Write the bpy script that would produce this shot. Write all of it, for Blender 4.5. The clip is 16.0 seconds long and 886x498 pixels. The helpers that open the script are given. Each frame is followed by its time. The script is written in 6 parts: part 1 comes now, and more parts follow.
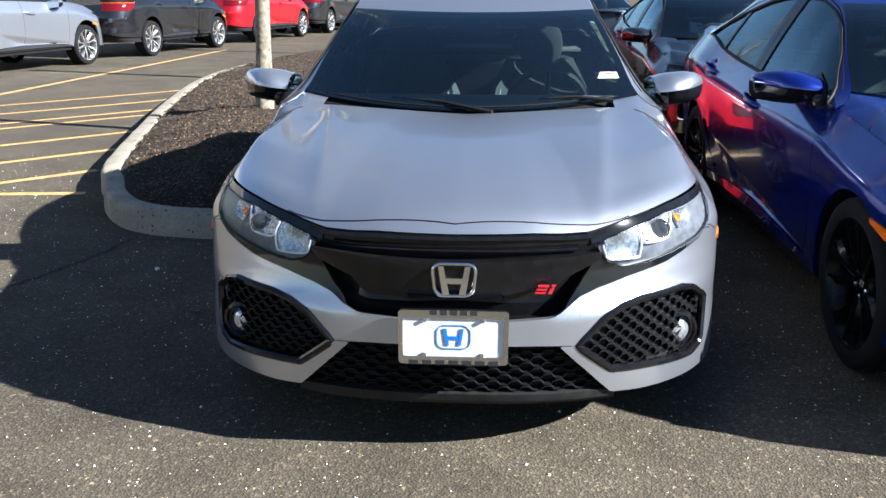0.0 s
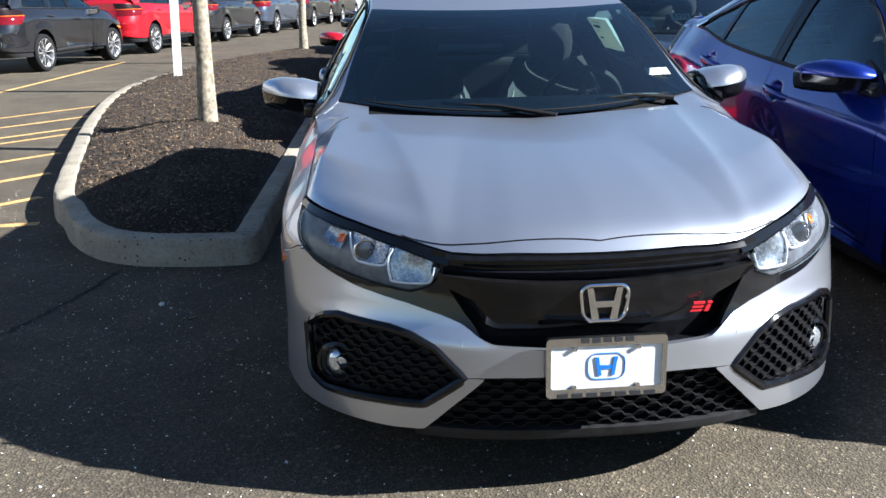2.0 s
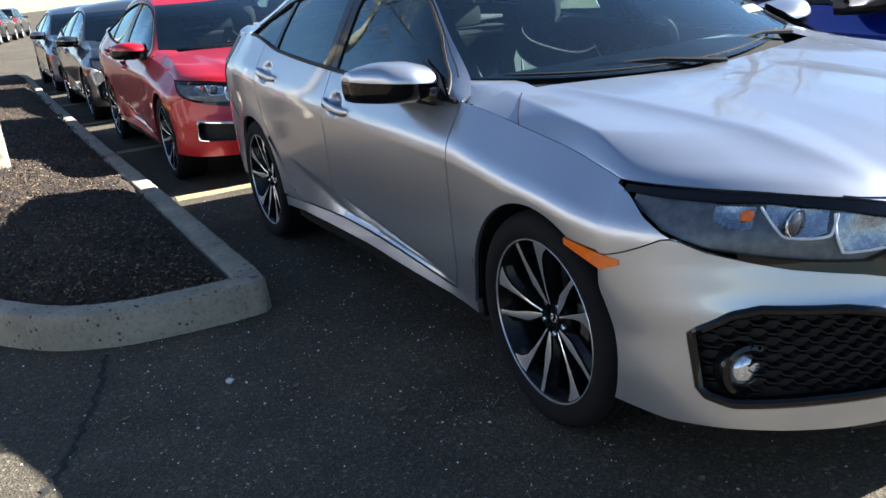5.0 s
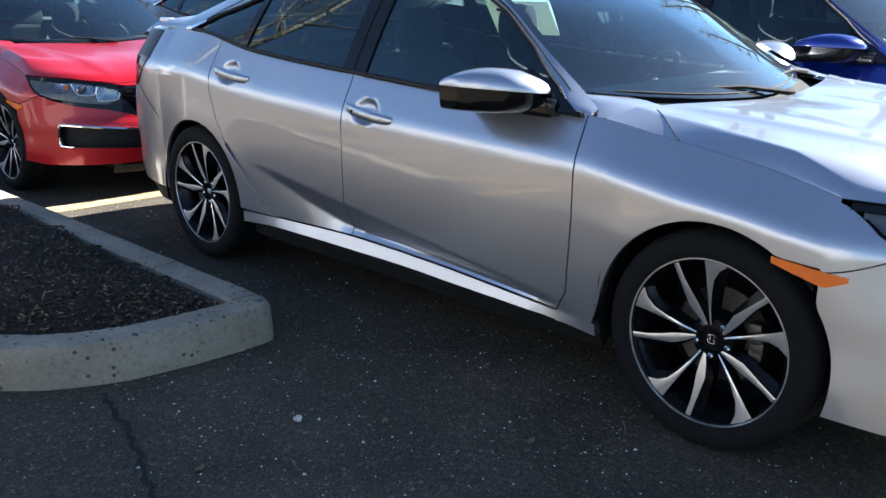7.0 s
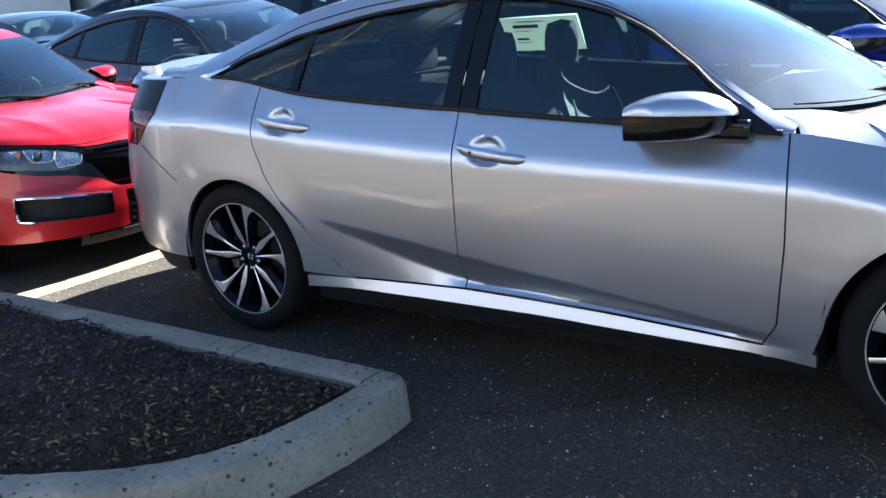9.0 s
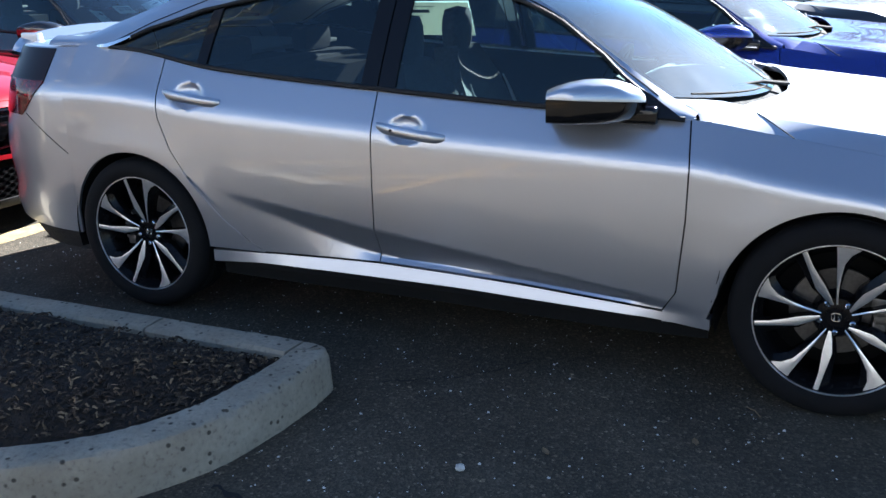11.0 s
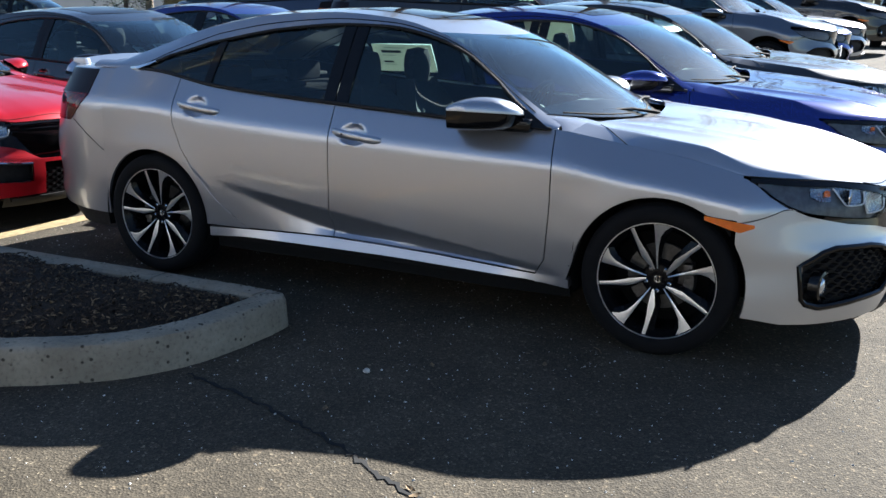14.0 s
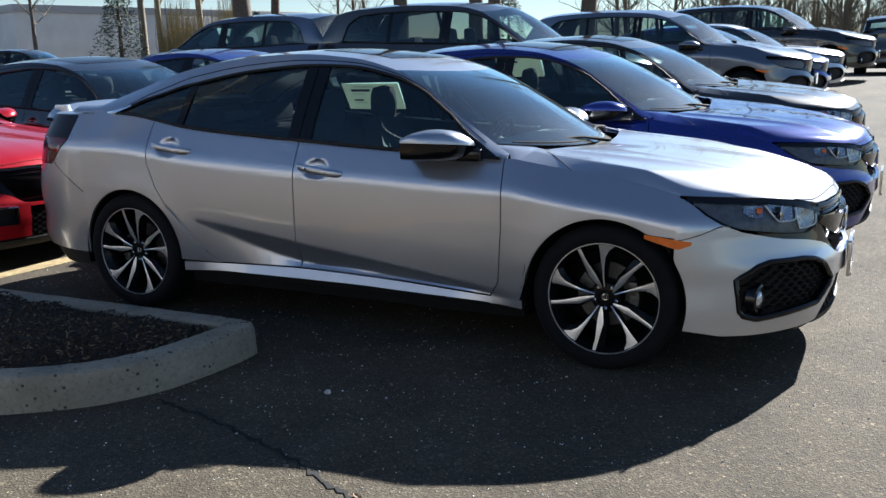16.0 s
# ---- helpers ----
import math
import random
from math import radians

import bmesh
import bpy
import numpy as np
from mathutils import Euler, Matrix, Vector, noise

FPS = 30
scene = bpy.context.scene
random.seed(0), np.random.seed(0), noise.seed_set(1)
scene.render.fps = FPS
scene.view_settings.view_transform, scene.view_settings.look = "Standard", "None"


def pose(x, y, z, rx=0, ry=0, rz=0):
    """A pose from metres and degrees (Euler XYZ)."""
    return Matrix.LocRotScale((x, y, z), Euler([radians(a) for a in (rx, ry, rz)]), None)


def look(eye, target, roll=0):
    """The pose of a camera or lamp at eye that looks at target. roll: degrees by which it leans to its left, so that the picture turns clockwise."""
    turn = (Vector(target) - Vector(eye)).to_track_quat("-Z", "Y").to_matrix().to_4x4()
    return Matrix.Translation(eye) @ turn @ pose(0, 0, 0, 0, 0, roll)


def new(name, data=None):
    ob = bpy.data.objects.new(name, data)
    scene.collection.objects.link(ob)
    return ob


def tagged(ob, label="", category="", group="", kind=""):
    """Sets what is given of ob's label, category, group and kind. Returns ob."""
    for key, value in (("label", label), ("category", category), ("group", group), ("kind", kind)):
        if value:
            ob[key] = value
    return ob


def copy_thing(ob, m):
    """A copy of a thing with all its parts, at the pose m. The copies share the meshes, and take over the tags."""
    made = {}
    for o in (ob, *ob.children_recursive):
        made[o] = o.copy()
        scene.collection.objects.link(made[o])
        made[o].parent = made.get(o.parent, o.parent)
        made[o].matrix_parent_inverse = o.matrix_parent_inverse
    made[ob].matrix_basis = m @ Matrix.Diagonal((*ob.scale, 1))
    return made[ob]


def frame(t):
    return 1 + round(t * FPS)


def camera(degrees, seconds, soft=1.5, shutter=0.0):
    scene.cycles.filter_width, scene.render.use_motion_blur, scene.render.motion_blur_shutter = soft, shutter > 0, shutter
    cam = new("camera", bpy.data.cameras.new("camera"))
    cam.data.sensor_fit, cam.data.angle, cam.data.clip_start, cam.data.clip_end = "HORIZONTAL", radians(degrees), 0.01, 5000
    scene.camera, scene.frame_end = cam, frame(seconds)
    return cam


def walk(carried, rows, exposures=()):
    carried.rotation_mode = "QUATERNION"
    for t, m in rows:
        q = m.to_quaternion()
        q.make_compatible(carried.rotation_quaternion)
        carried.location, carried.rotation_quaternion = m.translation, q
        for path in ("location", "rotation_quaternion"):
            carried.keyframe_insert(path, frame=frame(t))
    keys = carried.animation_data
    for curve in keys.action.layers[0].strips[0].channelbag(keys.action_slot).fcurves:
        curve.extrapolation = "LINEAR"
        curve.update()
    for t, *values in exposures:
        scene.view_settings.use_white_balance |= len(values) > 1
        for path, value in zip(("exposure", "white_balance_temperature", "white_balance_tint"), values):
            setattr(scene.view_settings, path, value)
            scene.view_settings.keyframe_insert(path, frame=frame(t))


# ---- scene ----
cam = camera(52.4, 16.0)
PATH = [
    (0, (0.101, -3.365, 1.405), (-0.003, -1.449, 0.844), 0.2),
    (0.5, (0.089, -3.367, 1.404), (0.01, -1.446, 0.854), -0.1),
    (1, (-0.099, -3.297, 1.392), (-0.093, -1.385, 0.808), 0.1),
    (1.5, (-0.376, -3.215, 1.398), (-0.324, -1.307, 0.802), 0.2),
    (2, (-0.566, -3.071, 1.385), (-0.434, -1.155, 0.828), -1.3),
    (2.5, (-0.798, -2.874, 1.365), (-0.558, -0.967, 0.812), -1.8),
    (3, (-1.098, -2.726, 1.365), (-0.805, -0.841, 0.763), -2.4),
    (3.5, (-1.36, -2.583, 1.375), (-0.99, -0.725, 0.735), -4.7),
    (3.7, (-1.465, -2.507, 1.374), (-1.078, -0.65, 0.743), -5.9),
    (5.8, (-2.533, -1.728, 1.302), (-1.385, -0.196, 0.724), -3.7),
    (6, (-2.622, -1.634, 1.3), (-1.411, -0.149, 0.727), -2.7),
    (6.5, (-2.911, -1.407, 1.33), (-1.58, -0.024, 0.766), 0.3),
    (7, (-3.058, -1.15, 1.298), (-1.705, 0.208, 0.73), -0.1),
    (7.5, (-3.157, -0.84, 1.345), (-1.794, 0.505, 0.766), -3.1),
    (8, (-3.299, -0.585, 1.372), (-1.82, 0.632, 0.796), -3.6),
    (8.5, (-3.432, -0.388, 1.386), (-1.864, 0.72, 0.825), -1.5),
    (8.6, (-3.454, -0.342, 1.387), (-1.881, 0.761, 0.83), -1.5),
    (9, (-3.44, -0.127, 1.373), (-1.862, 0.969, 0.818), -4.4),
    (9.5, (-3.446, 0.029, 1.393), (-1.816, 1.017, 0.787), -7.5),
    (9.7, (-3.483, 0.066, 1.397), (-1.806, 0.965, 0.78), -6.7),
    (11.8, (-3.831, 0.05, 1.385), (-2.101, 0.857, 0.79), 0.7),
    (12, (-3.876, -0.049, 1.392), (-2.168, 0.814, 0.81), -0.2),
    (12.5, (-3.982, -0.314, 1.357), (-2.305, 0.644, 0.84), -2.6),
    (13, (-4.158, -0.484, 1.356), (-2.426, 0.4, 0.889), -2.5),
    (13.5, (-4.389, -0.622, 1.331), (-2.633, 0.202, 0.841), 0.3),
    (14, (-4.459, -0.783, 1.355), (-2.718, 0.071, 0.862), 0.7),
    (14.5, (-4.447, -1.009, 1.315), (-2.733, -0.106, 0.821), -0.2),
    (15, (-4.5, -1.067, 1.315), (-2.787, -0.174, 0.796), -1.2),
    (15.5, (-4.535, -1.055, 1.337), (-2.795, -0.183, 0.873), -1.9),
    (16, (-4.548, -1.051, 1.343), (-2.793, -0.184, 0.933), -1.0),
]
walk(cam, [(t, look(eye, target, roll)) for t, eye, target, roll in PATH], exposures=[(0, 1.58, 5850, 10), (3.5, 1.72, 5850, 10), (6, 2.25, 6200, 10), (7, 2.3, 6000, 10), (7.5, 2.5, 5950, 10), (8, 2.7, 5800, 10), (8.5, 2.4, 5750, 10), (9.5, 2.6, 5700, 10), (12, 2.1, 5800, 10), (13, 2.1, 5900, 10), (13.5, 1.6, 5950, 10), (14, 1.62, 6000, 10), (15, 1.44, 6000, 10), (15.5, 1.46, 6000, 10), (16, 1.34, 6000, 10)])

# ---- sun, sky ----
SUN_TO = Vector((1.66, -0.47, 1.0)).normalized()
elev = math.asin(SUN_TO.z)
world = bpy.data.worlds.new("world")
scene.world = world
world.use_nodes = True
wn = world.node_tree.nodes
sky = wn.new("ShaderNodeTexSky")
sky.sky_type = "NISHITA"
sky.sun_disc = False
sky.sun_elevation = elev
sky.sun_rotation = math.atan2(SUN_TO.x, SUN_TO.y)
sky.air_density, sky.dust_density, sky.ozone_density = 0.95, 0.0, 2.2
world.node_tree.links.new(sky.outputs[0], wn["Background"].inputs[0])
wn["Background"].inputs[1].default_value = 0.044
sun = new("sun", bpy.data.lights.new("sun", "SUN"))
sun.data.energy, sun.data.angle, sun.data.color = 6.9, radians(0.53), (1.0, 0.95, 0.87)
sun.matrix_world = look(SUN_TO * 60, (0, 0, 0))
scene.view_settings.exposure = 0.0


# ---- materials ----
def material(name):
    m = bpy.data.materials.new(name)
    m.use_nodes = True
    return m, m.node_tree.nodes, m.node_tree.links, m.node_tree.nodes["Principled BSDF"]


def ramp(nodes, stops):
    r = nodes.new("ShaderNodeValToRGB")
    while len(r.color_ramp.elements) < len(stops):
        r.color_ramp.elements.new(0.5)
    for e, (p, c) in zip(r.color_ramp.elements, stops):
        e.position, e.color = p, (*c, 1)
    return r


def tex(nodes, links, kind, scale, coord="Object", **props):
    tc = nodes.new("ShaderNodeTexCoord")
    n = nodes.new("ShaderNodeTex" + kind)
    links.new(tc.outputs[coord], n.inputs["Vector"])
    n.inputs["Scale"].default_value = scale
    for k, v in props.items():
        n.inputs[k].default_value = v
    return n


def plain(name, color, rough=0.5, metal=0.0, coat=0.0, vary=0.12, scale=30.0, bump=0.0, bump_scale=200.0):
    """A surface with colour and roughness that vary a little at two scales."""
    m, n, l, b = material(name)
    t1 = tex(n, l, "Noise", scale, Detail=6.0)
    c0 = tuple(max(0, c * (1 - vary)) for c in color)
    c1 = tuple(min(1, c * (1 + vary)) for c in color)
    r = ramp(n, [(0.3, c0), (0.7, c1)])
    l.new(t1.outputs["Fac"], r.inputs[0])
    l.new(r.outputs[0], b.inputs["Base Color"])
    mr = n.new("ShaderNodeMapRange")
    mr.inputs["To Min"].default_value, mr.inputs["To Max"].default_value = max(0.02, rough * 0.85), min(1, rough * 1.15)
    l.new(t1.outputs["Fac"], mr.inputs["Value"])
    l.new(mr.outputs[0], b.inputs["Roughness"])
    b.inputs["Metallic"].default_value = metal
    b.inputs["Coat Weight"].default_value = coat
    b.inputs["Coat Roughness"].default_value = 0.03
    if bump:
        t2 = tex(n, l, "Noise", bump_scale, Detail=4.0)
        bp = n.new("ShaderNodeBump")
        bp.inputs["Strength"].default_value, bp.inputs["Distance"].default_value = bump, 0.004
        l.new(t2.outputs["Fac"], bp.inputs["Height"])
        l.new(bp.outputs[0], b.inputs["Normal"])
    return m


def car_paint(name, color, metal=0.8, rough=0.3, coat_ior=1.7):
    """Clear-coated paint with fine flakes and faint dust."""
    m, n, l, b = material(name)
    fl = tex(n, l, "Noise", 700.0)
    r = ramp(n, [(0.3, tuple(c * 0.985 for c in color)), (0.7, tuple(min(1, c * 1.015) for c in color))])
    l.new(fl.outputs["Fac"], r.inputs[0])
    l.new(r.outputs[0], b.inputs["Base Color"])
    d = tex(n, l, "Noise", 3.0, Detail=8.0)
    mr = n.new("ShaderNodeMapRange")
    mr.inputs["To Min"].default_value, mr.inputs["To Max"].default_value = rough * 0.96, rough * 1.06
    l.new(d.outputs["Fac"], mr.inputs["Value"])
    l.new(mr.outputs[0], b.inputs["Roughness"])
    mc = n.new("ShaderNodeMapRange")
    mc.inputs["To Min"].default_value, mc.inputs["To Max"].default_value = 0.02, 0.07
    l.new(d.outputs["Fac"], mc.inputs["Value"])
    l.new(mc.outputs[0], b.inputs["Coat Roughness"])
    b.inputs["Metallic"].default_value = metal
    b.inputs["Coat Weight"].default_value = 1.0
    b.inputs["Coat IOR"].default_value = coat_ior
    return m


def glass(name, tint, gloss=0.0, film=0.03, mirror=1.9):
    """Window glass: lets light through with a tint, mirrors by its angle, under a film of dust."""
    m, n, l, b = material(name)
    n.remove(b)
    tr, gl, mx, fr = (n.new("ShaderNode" + k) for k in ("BsdfTransparent", "BsdfGlossy", "MixShader", "Fresnel"))
    tr.inputs[0].default_value = (*tint, 1)
    gl.inputs["Color"].default_value = (0.76, 0.95, 1.0, 1)
    gl.inputs["Roughness"].default_value = 0.01
    fr.inputs[0].default_value = 1.52
    ad = n.new("ShaderNodeMath")
    ad.operation, ad.use_clamp = "MULTIPLY_ADD", True
    ad.inputs[1].default_value, ad.inputs[2].default_value = mirror, gloss
    l.new(fr.outputs[0], ad.inputs[0])
    l.new(ad.outputs[0], mx.inputs[0])
    l.new(tr.outputs[0], mx.inputs[1])
    l.new(gl.outputs[0], mx.inputs[2])
    dust, dm, dn = n.new("ShaderNodeBsdfGlossy"), n.new("ShaderNodeMixShader"), tex(n, l, "Noise", 4.0, Detail=6.0)
    dust.inputs[0].default_value = (0.55, 0.55, 0.52, 1)
    dust.inputs["Roughness"].default_value = 0.5
    dr = n.new("ShaderNodeMapRange")
    dr.inputs["To Min"].default_value, dr.inputs["To Max"].default_value = film * 0.5, film * 1.5
    l.new(dn.outputs["Fac"], dr.inputs["Value"])
    l.new(dr.outputs[0], dm.inputs[0])
    l.new(mx.outputs[0], dm.inputs[1])
    l.new(dust.outputs[0], dm.inputs[2])
    l.new(dm.outputs[0], n["Material Output"].inputs["Surface"])
    return m


SILVER = car_paint("silver paint", (0.485, 0.51, 0.565), 0.86, 0.325)
MESHBLACK = plain("mesh plastic", (0.006, 0.006, 0.007), 0.5, vary=0.3)
BLUE = car_paint("blue paint", (0.005, 0.020, 0.24), 0.65, 0.20)
FOGLENS = plain("fog lamp reflector", (0.62, 0.66, 0.72), 0.14, 0.8, vary=0.4, scale=160)
RED = car_paint("red paint", (0.40, 0.003, 0.011), 0.3, 0.34, 1.42)
BLACKP = car_paint("black paint", (0.010, 0.010, 0.012), 0.2, 0.25)
GREYP = car_paint("dark grey paint", (0.045, 0.043, 0.042), 0.7, 0.28)
STEELP = car_paint("steel blue paint", (0.075, 0.095, 0.14), 0.7, 0.28)
MISTP = car_paint("grey-blue paint", (0.15, 0.175, 0.22), 0.75, 0.28)
BLACKGLOSS = plain("gloss black trim", (0.006, 0.006, 0.007), 0.07, vary=0.3)
BLACKMATT = plain("matt black plastic", (0.016, 0.016, 0.017), 0.55, vary=0.3, bump=0.3, bump_scale=600)
INNER = plain("inner shell", (0.006, 0.006, 0.006), 0.9, vary=0.3)
RUBBER = plain("tyre rubber", (0.007, 0.007, 0.008), 0.85, vary=0.35, scale=14, bump=0.25, bump_scale=300)
CHROME = plain("chrome", (0.8, 0.8, 0.81), 0.07, 1.0, vary=0.05)
MACHINED = plain("machined alloy", (0.86, 0.86, 0.87), 0.30, 0.9, vary=0.06, scale=60)
DARKALLOY = plain("black alloy", (0.006, 0.006, 0.007), 0.22, vary=0.3)
PLATEFRAME = plain("polished frame", (0.66, 0.65, 0.63), 0.22, 1.0, vary=0.08)
DISC = plain("brake steel", (0.13, 0.125, 0.12), 0.45, 0.9, vary=0.2, scale=70)
STEEL = plain("bare steel", (0.33, 0.32, 0.31), 0.4, 1.0, vary=0.15)
AMBER = plain("amber lens", (0.85, 0.17, 0.01), 0.15, vary=0.08, scale=40, coat=0.6)
REDLENS = plain("red lens", (0.11, 0.003, 0.006), 0.08, vary=0.25, scale=60, coat=0.2)
SMOKED = plain("smoked lens", (0.012, 0.006, 0.007), 0.3, vary=0.3, scale=60)
LAMPBASE = plain("lamp housing", (0.12, 0.13, 0.15), 0.35, 0.2, vary=0.3, scale=45)
LAMPSILVER = plain("lamp reflector", (0.36, 0.38, 0.42), 0.27, 0.95, vary=0.3, scale=90)
PROJGLASS = plain("projector glass", (0.03, 0.035, 0.045), 0.05, vary=0.3, coat=1.0)
LAMPWHITE = plain("lamp light guide", (0.78, 0.80, 0.84), 0.2, vary=0.08)
BLACKGLOSS.node_tree.nodes["Principled BSDF"].inputs["Specular IOR Level"].default_value = 0.4
for dull in (RUBBER, INNER, BLACKMATT, MESHBLACK, DARKALLOY, SMOKED):
    dull.node_tree.nodes["Principled BSDF"].inputs["Specular IOR Level"].default_value = 0.22
GLASS = glass("window glass", (0.74, 0.90, 0.88), 0.0, 0.008, 1.8)
TINTED = glass("dark window glass", (0.36, 0.40, 0.40), 0.01, 0.006, 1.4)
CLEAR = glass("lens glass", (0.95, 0.96, 0.97), 0.0, 0.008, 0.4)
CLOTH = plain("seat cloth", (0.040, 0.042, 0.046), 0.9, vary=0.3, scale=80, bump=0.4, bump_scale=900)
CLOTHPALE = plain("seat bolster", (0.20, 0.20, 0.20), 0.85, vary=0.15, scale=80)
DASH = plain("dashboard plastic", (0.20, 0.215, 0.21), 0.6, vary=0.2, bump=0.2, bump_scale=900)
PAPER = plain("paper", (0.78, 0.79, 0.74), 0.8, vary=0.05)
pn, pl_ = PAPER.node_tree.nodes, PAPER.node_tree.links
thru, pmix = pn.new("ShaderNodeBsdfTranslucent"), pn.new("ShaderNodeMixShader")
thru.inputs[0].default_value = (0.55, 0.57, 0.50, 1)
pmix.inputs[0].default_value = 0.5
pl_.new(pn["Principled BSDF"].outputs[0], pmix.inputs[1])
pl_.new(thru.outputs[0], pmix.inputs[2])
pl_.new(pmix.outputs[0], pn["Material Output"].inputs["Surface"])
INK = plain("print", (0.012, 0.012, 0.014), 0.7)
PLATEWHITE = plain("plate white", (0.60, 0.61, 0.62), 0.35, vary=0.03)
PLATEBLUE = plain("plate blue", (0.02, 0.16, 0.55), 0.35, vary=0.05)
BADGERED = plain("badge red", (0.55, 0.02, 0.03), 0.25, vary=0.1, coat=0.5)


# ---- mesh helpers ----
class Geo:
    """Collects vertices and faces of one mesh."""

    def __init__(self, sx=1):
        self.v, self.f, self.sx = [], [], sx

    def add(self, verts, faces):
        o = len(self.v)
        self.v += [(float(x) * self.sx, float(y), float(z)) for x, y, z in verts]
        self.f += [tuple(o + i for i in (f if self.sx > 0 else f[::-1])) for f in faces]
        return self

    def grid(self, p, flip=False, closed=False):
        n, m = p.shape[:2]
        faces = []
        for i in range(n if closed else n - 1):
            for j in range(m - 1):
                a, b = i * m + j, ((i + 1) % n) * m + j
                faces.append((a, b, b + 1, a + 1) if not flip else (a, a + 1, b + 1, b))
        return self.add(p.reshape(-1, 3), faces)

    def shell(self, p, depth=0.014, flip=False, out=None, mid=True):
        """A grid whose rim is folded inwards by depth."""
        self.grid(p, flip)
        dn = np.cross(np.gradient(p, axis=0), np.gradient(p, axis=1))
        dn /= np.maximum(np.linalg.norm(dn, axis=2, keepdims=True), 1e-9)
        if not flip:
            dn = dn
        if out is not None and (dn * np.asarray(out)).sum() < 0:
            dn = -dn
        q = p - dn * depth
        for a, b in ((p[0], q[0]), (q[-1], p[-1]), (q[:, 0], p[:, 0]), (p[:, -1], q[:, -1]))[0 if mid else 1:]:
            self.grid(np.stack([a, b]), not flip)
        return self

    def box(self, x0, x1, y0, y1, z0, z1, r=0.0, m=None):
        bm = bmesh.new()
        bmesh.ops.create_cube(bm, size=1.0)
        bmesh.ops.scale(bm, vec=(x1 - x0, y1 - y0, z1 - z0), verts=bm.verts)
        if r:
            bmesh.ops.bevel(bm, geom=list(bm.edges), offset=r, segments=2, affect="EDGES", profile=0.6)
        bmesh.ops.translate(bm, vec=((x0 + x1) / 2, (y0 + y1) / 2, (z0 + z1) / 2), verts=bm.verts)
        if m is not None:
            bmesh.ops.transform(bm, matrix=m, verts=bm.verts)
        bm.verts.index_update()
        self.add([v.co for v in bm.verts], [[v.index for v in f.verts] for f in bm.faces])
        bm.free()
        return self

    def tube(self, path, r, seg=8, caps=True, closed=False):
        path = [Vector(p) for p in path]
        rr = r if hasattr(r, "__len__") else [r] * len(path)
        n = len(path)
        rings, side = [], None
        for i, p in enumerate(path):
            a, b = path[(i - 1) % n] if closed or i else path[0], path[(i + 1) % n] if closed or i < n - 1 else path[-1]
            d = (b - a).normalized()
            if side is None:
                side = d.orthogonal().normalized()
            side = (side - d * side.dot(d)).normalized()
            up = d.cross(side)
            rings.append([p + rr[i] * (math.cos(t) * side + math.sin(t) * up) for t in np.arange(seg) * 2 * math.pi / seg])
        faces = []
        for i in range(n if closed else n - 1):
            for j in range(seg):
                a, b = i * seg, ((i + 1) % n) * seg
                faces.append((a + j, a + (j + 1) % seg, b + (j + 1) % seg, b + j))
        if caps and not closed:
            faces += [tuple(range(seg))[::-1], tuple((n - 1) * seg + j for j in range(seg))]
        return self.add([q for ring in rings for q in ring], faces)

    def revolve_x(self, prof, seg=48, y=0.0, z=0.0):
        """prof: (x, radius) pairs turned about an axis along x."""
        t = np.arange(seg) * 2 * math.pi / seg
        p = np.array([[(x, y + r * math.cos(a), z + r * math.sin(a)) for x, r in prof] for a in t])
        return self.grid(p, closed=True)

    def plate(self, outline, axis, lo, hi):
        """A flat outline (pairs) pulled along an axis: 'x', 'y' or 'z'."""
        n = len(outline)
        put = {"x": lambda a, b, c: (c, a, b), "y": lambda a, b, c: (a, c, b), "z": lambda a, b, c: (a, b, c)}[axis]
        vs = [put(a, b, lo) for a, b in outline] + [put(a, b, hi) for a, b in outline]
        fs = [tuple(range(n))[::-1], tuple(range(n, 2 * n))] + [(i, (i + 1) % n, n + (i + 1) % n, n + i) for i in range(n)]
        return self.add(vs, fs)

    def mirror(self):
        """Adds the same again on the other side of x = 0."""
        o = len(self.v)
        self.v += [(-x, y, z) for x, y, z in self.v]
        self.f += [tuple(o + i for i in f[::-1]) for f in self.f]
        return self

    def mesh(self, name, mat, smooth=35, weld=True):
        me = bpy.data.meshes.new(name)
        bm = bmesh.new()
        vs = [bm.verts.new(v) for v in self.v]
        for f in self.f:
            try:
                bm.faces.new([vs[i] for i in f])
            except ValueError:
                pass
        if weld:
            bmesh.ops.remove_doubles(bm, verts=bm.verts, dist=0.0004)
            bmesh.ops.recalc_face_normals(bm, faces=bm.faces)
        bm.to_mesh(me)
        bm.free()
        if smooth:
            me.shade_smooth()
            me.set_sharp_from_angle(angle=radians(smooth))
        me.materials.append(mat)
        return me


def part(name, geo, mat, parent=None, label="", smooth=35, weld=True, m=None):
    ob = new(name, geo.mesh(name, mat, smooth, weld))
    ob.parent = parent
    if m is not None:
        ob.matrix_basis = m
    if label:
        ob["label"] = label
    return ob


def thing(name, label, category, m=None, group="", kind=""):
    ob = new(name)
    ob.empty_display_size = 0.2
    if m is not None:
        ob.matrix_basis = m
    return tagged(ob, label, category, group, kind)


